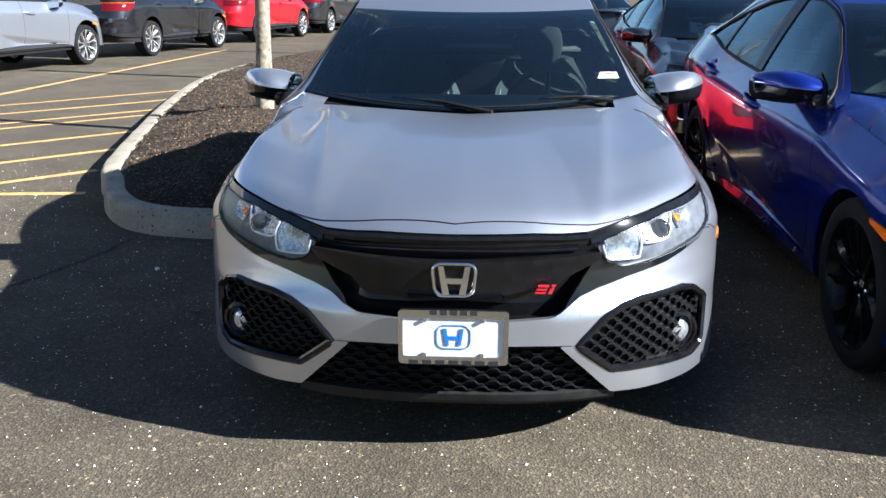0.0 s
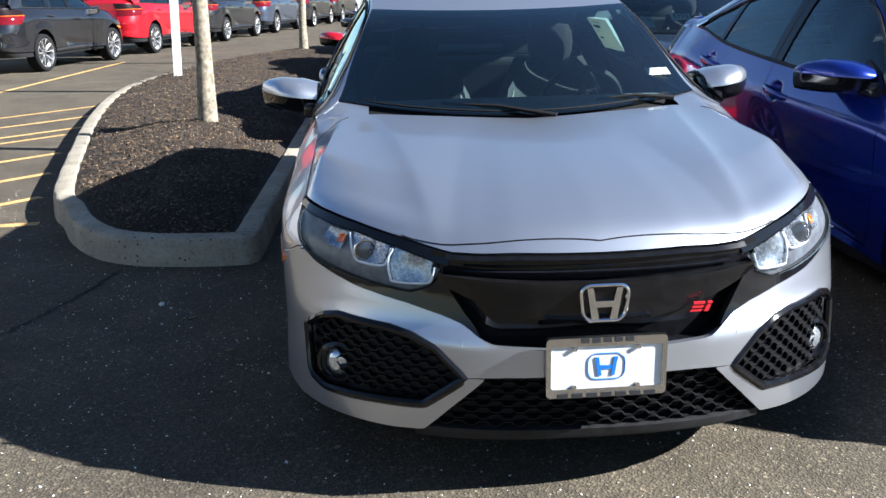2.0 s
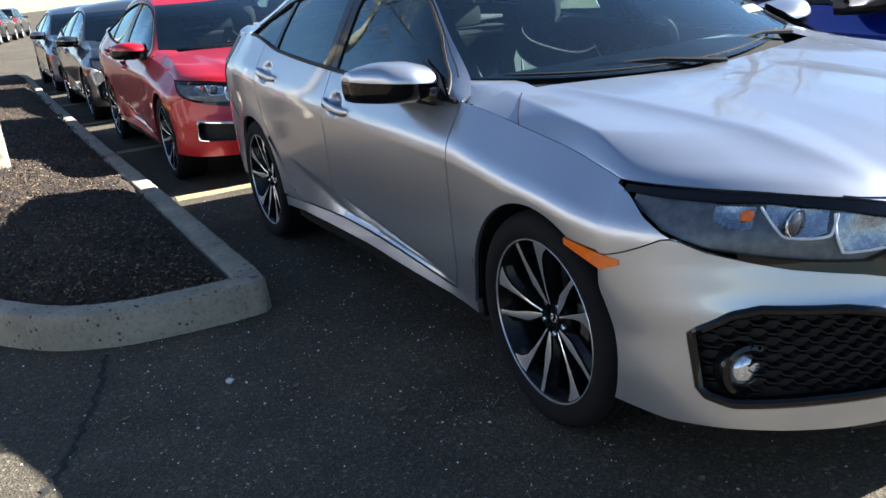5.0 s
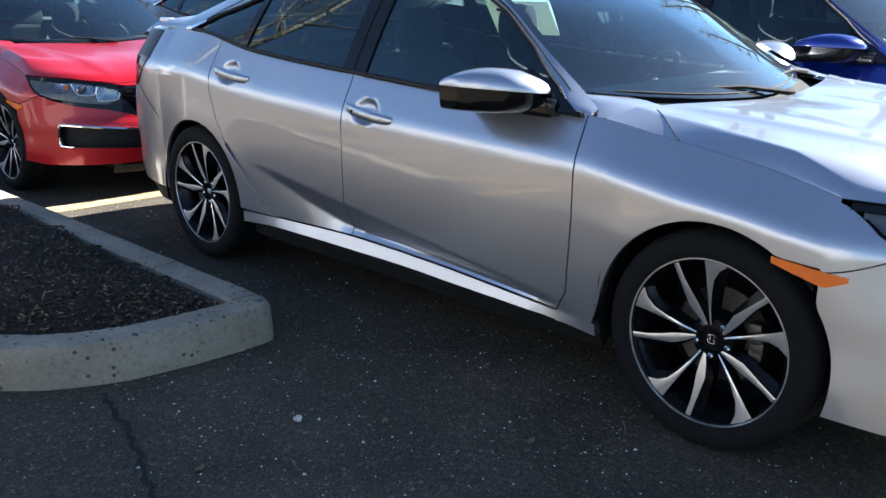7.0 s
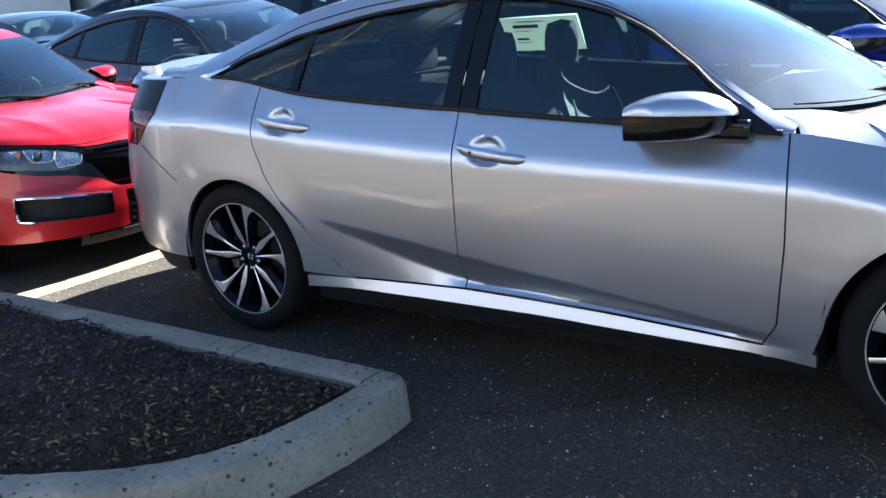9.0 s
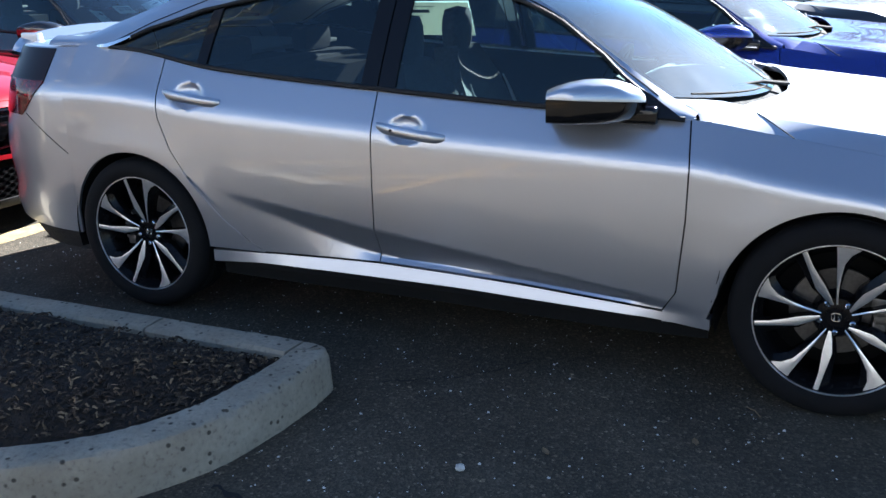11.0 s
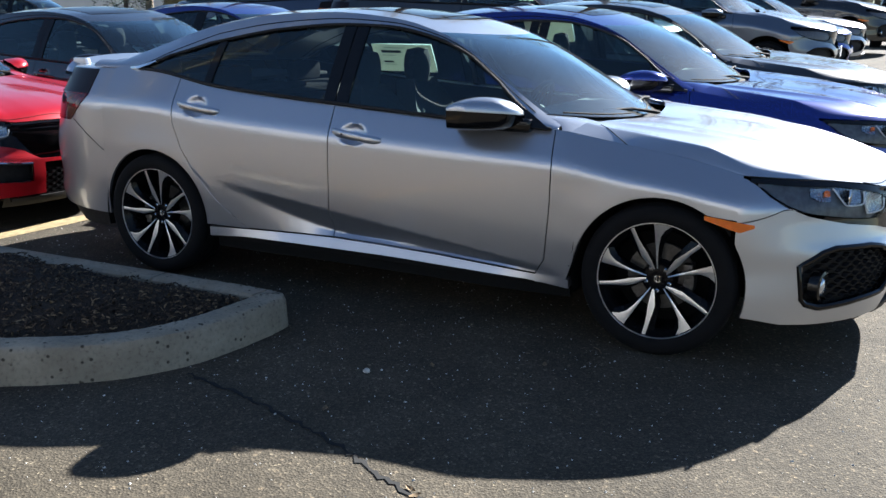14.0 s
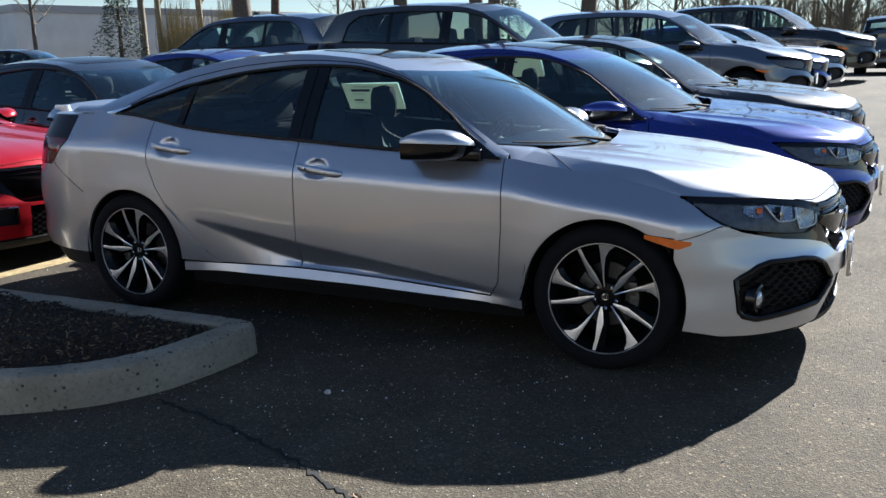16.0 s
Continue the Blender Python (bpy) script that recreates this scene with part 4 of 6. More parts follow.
    P[..., 1] = P[..., 1] * (1 - deep) + deep * (back + 0.040 - 0.050 * h) + 0.006
    edge0 = S.nose_panel(0, 0.46, lambda x: SILVER_TOP(x) - 0.010, SILVER_TOP, N(44), 2, -0.010)[:, :1]
    bf.grid(np.concatenate([edge0, P], 1))
    bf.mirror()
    part("grille_panel", bf, BLACKGLOSS, car, "gloss black grille between the headlights")
    if fine:
        gb = Geo()
        Q = S.nose_panel(0, 0.43, lambda x: 0.528 + 0.11 * (x / 0.43) ** 2, lambda x: 0.645 + 0.018 * (x / 0.43) ** 2, 26, 8, 0.0)
        hh = np.linspace(0, 1, 8)[None]
        Q[..., 1] = S.ny(Q[..., 0], np.full_like(Q[..., 2], 0.62)) - 0.004 - 0.016 * hh + 0.02 * np.clip(hh - 0.85, 0, 1)
        gb.shell(Q, 0.03, out=(0, -1, 0), mid=False)
        part("grille_bar", gb.mirror(), BLACKGLOSS, car)
        for z in (0.668, 0.684, 0.70):
            rb = Geo()
            xs = np.linspace(0, 0.36 + 0.3 * (z - 0.668), 16)
            rb.tube(S.nose(xs, z + 0 * xs, -0.008), 0.005, 6)
            part("grille_slat", rb.mirror(), BLACKGLOSS, car)
        top = Geo()
        xs = np.linspace(0, 0.42, 20)
        top.grid(np.stack([S.nose(xs, HOOD_Z(xs) - 0.004, 0.004), S.nose(xs, HOOD_Z(xs) - 0.016, 0.008), S.nose(xs, HOOD_Z(xs) - 0.022, -0.012)]))
        part("grille_lip", top.mirror(), BLACKGLOSS, car)
    lo = Geo()
    lo.grid(S.nose_panel(0, 0.50, const(0.165), const(0.40), 14, 6, -0.05))
    lo.shell(S.nose_panel(0, 0.47, const(0.200), const(0.226), 18, 3, -0.012), 0.12, out=(0, -1, 0), mid=False)
    li = part("lower_intake", lo.mirror(), BLACKMATT, car)
    if fine:
        hb = Geo()
        for z in np.arange(0.240, 0.392, 0.0205):
            lim = np.interp(z, [0.22, 0.385], [0.46, 0.315])
            xa = np.linspace(-lim, lim, 150)
            wave = 0.006 * np.clip(2.0 * np.sin((xa / 0.066 + (round(z / 0.0205) % 2) * 0.5) * 2 * math.pi), -1, 1)
            pa = S.nose(np.abs(xa), z + wave, -0.022)
            pb = S.nose(np.abs(xa), z + wave + 0.003, -0.022)
            pc = S.nose(np.abs(xa), z + wave + 0.007, -0.048)
            for p in (pa, pb, pc):
                p[:, 0] *= np.sign(xa)
            hb.grid(np.stack([pc, pb, pa]))
        part("intake_mesh", hb, MESHBLACK, li, "black wavy mesh bars", smooth=0)
        # emblem: a rounded chrome ring with two slanted uprights
        em = Geo()
        yb = -0.905
        ring = [(x * (1 + 0.10 * z / 0.05), yb, 0.592 + z) for x, z in rounded(0.118, 0.098, 0.026)]
        em.tube(ring, 0.0055, 8, closed=True)
        for s in (-1, 1):
            em.plate([(s * 0.014, 0.548), (s * 0.034, 0.548), (s * 0.047, 0.634), (s * 0.031, 0.634)], "y", yb - 0.003, yb + 0.012)
        em.plate([(-0.028, 0.580), (0.028, 0.580), (0.03, 0.597), (-0.03, 0.597)], "y", yb - 0.001, yb + 0.012)
        part("grille_emblem", em, CHROME, car, "chrome emblem on the grille")
        if si:
            for k, (x0, w) in enumerate(((0.232, 0.030), (0.270, 0.011))):
                sb = Geo()
                for zz in ((0.551, 0.556), (0.561, 0.566), (0.571, 0.576)) if k == 0 else ((0.551, 0.567), (0.572, 0.577)):
                    sb.plate([(x0 + 0.45 * (zz[0] - 0.55), zz[0]), (x0 + w + 0.45 * (zz[0] - 0.55), zz[0]), (x0 + w + 0.45 * (zz[1] - 0.55), zz[1]), (x0 + 0.45 * (zz[1] - 0.55), zz[1])], "y", -0.892, -0.882)
                part("grille_badge", sb, BADGERED, car, "small red badge of plain bars")
    if plate:
        pl = Geo()
        pl.plate([(x, 0.430 + z) for x, z in rounded(0.305, 0.150, 0.012)], "y", -0.940, -0.930)
        pp = part("licence_plate", pl, PLATEWHITE, car, "white dealer plate in a metal frame", smooth=0)
        if fine:
            fr = Geo()
            o1, i1 = rounded(0.318, 0.166, 0.012), rounded(0.292, 0.118, 0.008)
            P = np.array([[(x, y, 0.430 + z) for (x, z), y in ((o1[i], -0.930), (o1[i], -0.946), (i1[i], -0.945), (i1[i], -0.938))] for i in range(len(o1))])
            fr.grid(P, closed=True)
            part("plate_frame", fr, PLATEFRAME, pp, "brushed metal plate frame")
            for zz, wd in ((0.5065, 0.145), (0.3535, 0.27)):
                tb = Geo()
                n = 5 if wd < 0.2 else 7
                for k in range(n):
                    x = -wd / 2 + wd * (k + 0.5) / n
                    tb.box(x - wd / n * 0.36, x + wd / n * 0.36, -0.9490, -0.9440, zz - 0.0065, zz + 0.0065)
                part("frame_lettering", tb, INK, pp, "dark bars of lettering", smooth=0)
            lg = Geo()
            lg.tube([(x, -0.9405, 0.430 + z) for x, z in rounded(0.098, 0.072, 0.024)], 0.0016, 6, closed=True)
            for s in (-1, 1):
                lg.plate([(s * 0.012, 0.405), (s * 0.022, 0.405), (s * 0.030, 0.456), (s * 0.020, 0.456)], "y", -0.9425, -0.939)
            lg.plate([(-0.018, 0.4225), (0.018, 0.4225), (0.019, 0.433), (-0.019, 0.433)], "y", -0.942, -0.939)
            part("plate_mark", lg, PLATEBLUE, pp, "blue mark on the plate", smooth=0)
            for sx in (-1, 1):
                for z in (0.483, 0.377):
                    sc = Geo().tube([(sx * 0.084, -0.938, z), (sx * 0.084, -0.9475, z)], 0.006, 10)
                    part("plate_screw", sc, CHROME, pp)

    # bonnet
    n, mm = N(64), N(44)
    xs = 0.885 * np.sin(np.linspace(0, math.pi / 2, n))
    front = S.nose(xs, HOOD_Z(xs), 0.0)
    ysd = np.linspace(-0.30, 0.42, mm)
    sidec = np.stack([S.X5(ysd) - 0.003, ysd, S.Z5(ysd)], -1)
    xb = np.linspace(0, sidec[-1, 0], n)
    back = np.stack([xb, 0.25 + 0.17 * (xb / xb[-1]) ** 2, 0.912 + (0.05 if boxy else 0) * (1 - (xb / xb[-1]) ** 2) + (sidec[-1, 2] - 0.912) * (xb / xb[-1]) ** 2], -1)
    cz = knots([(front[0, 1], front[0, 2]), (-0.82, 0.768), (-0.72, 0.802), (-0.4, 0.858), (0.0, 0.896 + (0.03 if boxy else 0)), (0.25, 0.912 + (0.05 if boxy else 0))])
    cy = np.linspace(front[0, 1], 0.25, mm)
    mid = np.stack([0 * cy, cy, cz(cy)], -1)
    P = coons(front, back, mid, sidec)
    u, v = np.linspace(0, 1, n)[:, None], np.linspace(0, 1, mm)[None]
    RIDGE = 0.87
    tent = np.minimum((u / RIDGE) ** 2, (1 - u) / (1 - RIDGE))
    P[..., 2] += 0.040 * tent * np.clip(v / 0.30, 0, 1) * np.interp(v, [0.3, 0.7, 1.0], [1.0, 0.9, 0.7]) + 0.018 * np.sin(np.clip(v * 3.2, 0, 1) * math.pi / 2) * (1 - u ** 2) * (1 - v) + 0.010 * np.sin(math.pi * u) * v
    # two creases run from the windscreen's corners to the grille's ends, with a shallow hollow outside them
    out_x = P[..., 0] - (0.43 + 0.13 * v)
    P[..., 2] -= np.where(out_x > 0, 0.013 * out_x / 0.10 * np.exp(1 - np.maximum(out_x, 0) / 0.10), 0) * np.interp(v, [0.0, 0.12, 0.9, 1.0], [0.0, 1.0, 0.9, 0.3]) * (1 - u ** 6)
    part("bonnet", Geo().shell(P, 0.014, out=(0, 0, 1), mid=False).mirror(), paint, car, smooth=40)
    if fine:
        seam, P0 = Geo(), P
        xs2 = np.linspace(-0.515, 0.515, 41)
        line_y = knots([(0, -0.846), (0.236, -0.824), (0.402, -0.785), (0.515, -0.728)])

        def on_hood(x):
            out = []
            for a in x:
                cols = np.array([(np.interp(abs(a), P0[:, k, 0], P0[:, k, 1]), np.interp(abs(a), P0[:, k, 0], P0[:, k, 2])) for k in range(mm // 2)])
                y = max(float(line_y(abs(a))), float(cols[0, 0]) + 0.002)
                out.append((float(a), y, float(np.interp(y, cols[:, 0], cols[:, 1])) + 0.0004))
            return out
        seam.tube(on_hood(xs2), 0.0022, 5)
        part("bonnet_seam", seam, INNER, car)
        for sx in (1, -1):
            gap = []
            for f in np.linspace(0, 1, 14):
                i, k = (1.0 - 0.16 * f) * (n - 1) - 1e-6, (0.66 + 0.28 * f) * (mm - 1)
                i0, k0 = int(i), int(k)
                a, b = i - i0, k - k0
                gap.append((P[i0, k0] * (1 - a) + P[i0 + 1, k0] * a) * (1 - b) + (P[i0, k0 + 1] * (1 - a) + P[i0 + 1, k0 + 1] * a) * b)
            part("bonnet_gap", Geo(sx).tube(gap, 0.002, 5), INNER, car)
    # cowl, wipers
    up0 = 0.055 if boxy else 0.0
    base = lambda x: (x, 0.30 + 0.27 * (abs(x) / 0.73) ** 2, 0.918 + up0 + 0.047 * (abs(x) / 0.73) ** 2)
    cw = Geo()
    xb2 = np.linspace(-0.70, 0.70, 24)
    cw.grid(np.array([[(x, 0.24 + 0.17 * (x / 0.78) ** 2, 0.862 + up0), (base(x * 0.95)[0] * 1.0, base(x * 0.95)[1] + 0.02, base(x * 0.95)[2] - 0.004)] for x in xb2]))
    part("cowl", cw, INNER, car)
    for sx in (1, -1):
        k = np.linspace(0, 1, 8)
        xa = 0.60 + 0.19 * k
        pa = np.stack([xa, 0.25 + 0.17 * (xa / 0.805) ** 2 + 0.006, np.interp(xa, P[:, -1, 0], P[:, -1, 2]) - 0.003], -1)
        pa = np.concatenate([pa, [(0.800, 0.455, float(S.Z5(0.455)) - 0.002)]])
        pb = np.array([base(x) for x in 0.60 + 0.12 * np.linspace(0, 1, 6)])
        yp = np.array([0.53, 0.50, 0.472])
        up_ = S.U(yp)
        pb = np.concatenate([pb, np.stack([up_[:, 0], yp, up_[:, 1]], -1)]) - np.array([0, 0.004, 0.004])
        part("cowl_corner", Geo(sx).grid(np.stack([pa, pa * 0.5 + pb * 0.5 + np.array([0, 0, 0.004]), pb])), paint, car, smooth=60)
    # windscreen
    n, mm = N(22), N(22)
    xs = np.linspace(0, 0.72, n)
    c0 = np.array([base(x) for x in xs])
    xt = np.linspace(0, float(S.U(1.15)[0]), n)
    yt = 1.0 + 0.15 * (xt / xt[-1]) ** 2
    c1 = np.stack([xt, yt, S.roof(xt, yt)], -1)
    ys = np.linspace(0.56, 1.15, mm)
    us = S.U(ys)
    d1 = np.stack([us[:, 0], ys, us[:, 1]], -1)
    t = np.linspace(0, 1, mm)
    d0 = np.stack([0 * t, c0[0, 1] + (c1[0, 1] - c0[0, 1]) * t, c0[0, 2] + (c1[0, 2] - c0[0, 2]) * t + 0.035 * 4 * t * (1 - t)], -1)
    WS = coons(c0, c1, d0, d1)
    part("windscreen", Geo().grid(WS).mirror(), GLASS, car)
    # black printed border inside the windscreen
    inn = WS + np.array([0, 0.004, -0.004])
    bd = Geo().grid(inn[:, -3:]).grid(inn[-2:, :])
    bd.grid(np.stack([inn[:, 0], inn[:, 0] * 0.55 + inn[:, 1] * 0.45], 1))
    part("windscreen_border", bd.mirror(), BLACKMATT, car, "black printed border of the windscreen")
    # roof
    x1 = float(S.U(S.tail)[0])
    t = np.linspace(0, 1, N(30))
    R = []
    for k in np.linspace(0, 1, N(20)):
        yy = (1.0 + 0.15 * k * k) + ((S.tail + 0.02 - 0.06 * k * k) - (1.0 + 0.15 * k * k)) * t
        xx = S.U(yy)[:, 0] * k
        R.append(np.stack([xx, yy, S.roof(xx, yy)], -1))
    part("roof", Geo().shell(np.array(R), 0.012, out=(0, 0, 1), mid=False).mirror(), paint, car)
    hl = Geo()
    hl.grid(np.array(R)[:, :] - np.array([0, 0, 0.02]))
    part("headliner", hl.mirror(), CLOTHPALE, car)
    if fine:
        k = np.array(R)
        sr = Geo()
        j0, j1 = int(len(t) * 0.14), int(len(t) * 0.46)
        i1 = int(len(k) * 0.74)
        pt = k[:i1, j0:j1] + np.array([0, 0, 0.003])
        sr.shell(pt, 0.006, out=(0, 0, 1), mid=False)
        part("sunroof", sr.mirror(), BLACKGLOSS, car, "dark glass sunroof")
    # rear window and boot
    yt = S.tail + 0.02 - 0.06 * np.linspace(0, 1, n) ** 2
    xt = S.U(yt)[:, 0] * np.linspace(0, 1, n)
    c0 = np.stack([xt, yt, S.roof(xt, yt)], -1)
    ys = np.linspace(yt[-1], 3.05 if not boxy else 3.38, mm)
    us = S.U(ys)
    d1 = np.stack([us[:, 0], ys, us[:, 1]], -1)
    xb = np.linspace(0, us[-1, 0], n)
    zb = float(us[-1, 1])
    yb = S.glass_base + (ys[-1] - S.glass_base) * (xb / xb[-1]) ** 2
    c1 = np.stack([xb, yb, np.full_like(xb, zb) + 0.006 * (1 - (xb / xb[-1]) ** 2)], -1)
    t = np.linspace(0, 1, mm)
    d0 = c0[0] + (c1[0] - c0[0]) * t[:, None] + np.array([0, 0, 0.02]) * (4 * t * (1 - t))[:, None]
    part("rear_window", Geo().grid(coons(c0, c1, d0, d1)).mirror(), TINTED, car)
    s = np.linspace(0, 1, n)
    rearx = 0.885 * np.sin(s * math.pi / 2) ** (1 / 3)
    top = S.rear(rearx, np.full(n, 1.075))
    side0, side1 = c1[-1], top[-1]
    deck = coons(c1, top, c1[0] + (top[0] - c1[0]) * t[:, None] + np.array([0, 0, 0.012]) * (4 * t * (1 - t))[:, None], side0 + (side1 - side0) * t[:, None])
    part("boot_lid" if not boxy else "tailgate_sill", Geo().shell(deck, 0.01, out=(0, 0, 1), mid=False).mirror(), paint, car)
    rb = Geo()
    u, v = np.meshgrid(0.885 * np.cos(np.linspace(math.pi / 2, 0, N(44))) ** (1 / 3), np.linspace(0, 1, N(26)), indexing="ij")
    zr = np.interp(u, [0, 0.6, 0.885], [0.36, 0.345, 0.29])
    rb.shell(S.rear(u, zr + (1.075 - zr) * v), 0.012, out=(0, 1, 0), mid=False)
    part("rear_bumper", rb.mirror(), paint, car)
    rv = Geo()
    rv.shell(S.rear(u, 0.20 + (zr - 0.21) * v, -0.03), 0.02, out=(0, 1, 0))
    part("rear_valance", rv.mirror(), BLACKMATT, car)
    if not boxy:
        sp = Geo()
        xs = np.linspace(-0.66, 0.66, 25)
        P = []
        for x in xs:
            k = abs(x) / 0.66
            y1 = 3.69 - 0.16 * k ** 3
            z1 = 1.116 - 0.046 * k ** 2
            drop = 0.03 * max(0, k - 0.86) / 0.14
            P.append([(x, y1 - 0.16, z1 - 0.024 - drop), (x, y1 - 0.12, z1 - 0.014 - drop), (x, y1 - 0.07, z1 - 0.006 - drop), (x, y1, z1 + 0.008 - drop), (x, y1 + 0.006, z1 - 0.012 - drop), (x, y1 - 0.07, z1 - 0.018 - drop), (x, y1 - 0.16, z1 - 0.024 - drop)])
        sp.grid(np.array(P))
        for s in (-1, 1):
            sp.box(s * 0.52 - 0.02, s * 0.52 + 0.02, 3.50, 3.60, 1.06, 1.115, 0.008)
        part("spoiler", sp, paint, car)
    # inside
    fl = Geo().box(-0.68, 0.68, 0.5, 2.95, 0.20, 0.26)
    part("cabin_floor", fl, INNER, car)
    # unseen black boxes fill bonnet and boot, added to stop sun leaking through
    part("bay_light_block", Geo().box(-0.51, 0.51, -0.70, 0.52, 0.20, 0.68).box(-0.66, 0.66, 0.40, 0.54, 0.20, 0.86).box(-0.60, 0.60, -0.50, -0.40, 0.24, 0.56), INNER, car)
    part("boot_light_block", Geo().box(-0.51, 0.51, 2.2, 3.5, 0.30, 0.95).box(-0.70, 0.70, 3.12, 3.35, 0.3, 0.95), INNER, car)
    da = Geo()
    P = []
    for x in np.linspace(-0.70, 0.70, 15):
        k = (abs(x) / 0.70) ** 2
        P.append([(x, 0.36 + 0.24 * k, 0.90 + 0.02 * k), (x, 0.60 + 0.12 * k, 0.925), (x, 0.82, 0.925), (x, 0.90, 0.89), (x, 0.92, 0.78), (x, 0.86, 0.60)])
    da.grid(np.array(P))
    part("dashboard", da, DASH, car)
    st = Geo()
    cen, ax = Vector((0.36, 1.02, 0.86)), Vector((0, 0.9, 0.42)).normalized()
    e1, e2 = Vector((1, 0, 0)), ax.cross(Vector((1, 0, 0)))
    st.tube([cen + 0.185 * (math.cos(t) * e1 + math.sin(t) * e2) for t in np.arange(28) * math.pi / 14], 0.015, 8, closed=True)
    for a in (0, math.pi, -math.pi / 2):
        st.tube([cen, cen + 0.18 * (math.cos(a) * e1 + math.sin(a) * e2)], 0.016, 6)
    st.tube([cen - ax * 0.14, cen + ax * 0.02], 0.055, 12)
    part("steering_wheel", st, BLACKMATT, car)
    for cx, sy in ((0.36, 1.0), (-0.36, 0.925)):
        seat_parts(car, cx, sy, fine)
    bench = Geo()
    bench.box(-0.62, 0.62, 2.0, 2.5, 0.30, 0.46, 0.05).box(-0.62, 0.62, 2.42, 2.62, 0.40, 0.98, 0.06)
    bench.box(-0.48, -0.22, 2.52, 2.62, 0.98, 1.10, 0.04).box(0.22, 0.48, 2.52, 2.62, 0.98, 1.10, 0.04)
    part("rear_bench", bench, CLOTH, car)
    shelf = Geo().box(-0.66, 0.66, 2.6, 3.12, 1.0, 1.02, 0.005)
    part("parcel_shelf", shelf, DASH, car)
    if fine:
        im = Geo()
        im.box(-0.12, 0.12, 0.0, 0.03, -0.035, 0.035, 0.014, pose(0, 0.98, 1.225, -18, 0, 0))
        im.tube([(0, 1.01, 1.225), (0, 1.005, 1.258)], 0.012, 8)
        part("rear_view_mirror", im, BLACKMATT, car)
        for x0, x1, xm in ((-0.62, -0.02, -0.10), (-0.02, 0.60, 0.40)):
            wp = Geo()
            a, b = Vector(base(x0)), Vector(base(x1))
            a, b = a + Vector((0, 0.022, 0.016)), b + Vector((0, 0.018, 0.015))
            wp.tube([Vector(base(x0 + (x1 - x0) * k / 8)) + Vector((0, 0.020, 0.013)) for k in range(9)], [0.003] + [0.0045] * 7 + [0.003], 6)
            wb = part("wiper_blade", wp, RUBBER, car)
            wa = Geo()
            piv = Vector(base(xm + 0.2)) + Vector((0, -0.05, 0.0))
            wa.tube([piv, piv.lerp(a.lerp(b, 0.5), 0.5) + Vector((0, 0, 0.016)), a.lerp(b, 0.5) + Vector((0, 0.0, 0.006))], [0.011, 0.007, 0.005], 6)
            part("wiper_arm", wa, RUBBER, wb)
    if boxy:
        for o in car.children:
            if o.name.startswith("wheel"):
                o.matrix_basis = Matrix.Translation((0, o.matrix_basis.translation.y, 0.345)) @ Matrix.Diagonal((o.matrix_basis[0][0] * 1.0, 1.07, 1.07, 1))
            else:
                o.matrix_basis = Matrix.Translation((0, 0, 0.10))
    if m is not None:
        car.matrix_basis = m
    return car, S


# ---- the place ----
def ground_z(x, y):
    """The lot climbs gently to one side and falls a little towards the back."""
    return 0.04 * min(max(0.0, x - 0.9), 18.0) - 0.010 * min(max(0.0, y - 1.5), 6.5)


ASPHALT, an, al, ab = material("asphalt")
v1 = tex(an, al, "Voronoi", 125.0)
v2 = tex(an, al, "Voronoi", 75.0)
v3 = tex(an, al, "Voronoi", 330.0)
n1 = tex(an, al, "Noise", 0.55, Detail=8.0)
n2 = tex(an, al, "Noise", 14.0, Detail=6.0)
n3 = tex(an, al, "Noise", 2.6, Detail=5.0)
r1 = ramp(an, [(0.0, (0.070, 0.060, 0.046)), (0.55, (0.102, 0.088, 0.067)), (0.85, (0.155, 0.132, 0.098)), (1.0, (0.36, 0.305, 0.22))])
al.new(v1.outputs["Color"], r1.inputs[0])


def times(a, b, fac=1.0):
    mx = an.new("ShaderNodeMix")
    mx.data_type, mx.blend_type = "RGBA", "MULTIPLY"
    mx.inputs["Factor"].default_value = fac
    al.new(a, mx.inputs["A"])
    al.new(b, mx.inputs["B"])
    return mx.outputs["Result"]


r2 = ramp(an, [(0.3, (0.55, 0.55, 0.57)), (0.7, (1.0, 0.98, 0.95))])
al.new(n1.outputs["Fac"], r2.inputs[0])
r3 = ramp(an, [(0.0, (0.85, 0.85, 0.85)), (0.86, (1.0, 1.0, 1.0)), (0.94, (2.0, 1.9, 1.8)), (1.0, (2.8, 2.6, 2.3))])
al.new(v2.outputs["Color"], r3.inputs[0])
r4 = ramp(an, [(0.2, (0.82, 0.82, 0.82)), (0.8, (1.18, 1.18, 1.18))])
al.new(v3.outputs["Color"], r4.inputs[0])
r5 = ramp(an, [(0.35, (0.715, 0.705, 0.675)), (0.65, (1.0, 0.985, 0.94))])
al.new(n3.outputs["Fac"], r5.inputs[0])
al.new(times(times(times(times(r1.outputs[0], r2.outputs[0], 0.7), r3.outputs[0]), r4.outputs[0]), r5.outputs[0]), ab.inputs["Base Color"])
ab.inputs["Roughness"].default_value = 0.92
ab.inputs["Specular IOR Level"].default_value = 0.25
bpa = an.new("ShaderNodeBump")
bpa.inputs["Strength"].default_value, bpa.inputs["Distance"].default_value = 0.7, 0.004
al.new(v1.outputs["Distance"], bpa.inputs["Height"])
bpb = an.new("ShaderNodeBump")
bpb.inputs["Strength"].default_value, bpb.inputs["Distance"].default_value = 0.4, 0.01
al.new(n2.outputs["Fac"], bpb.inputs["Height"])
al.new(bpa.outputs[0], bpb.inputs["Normal"])
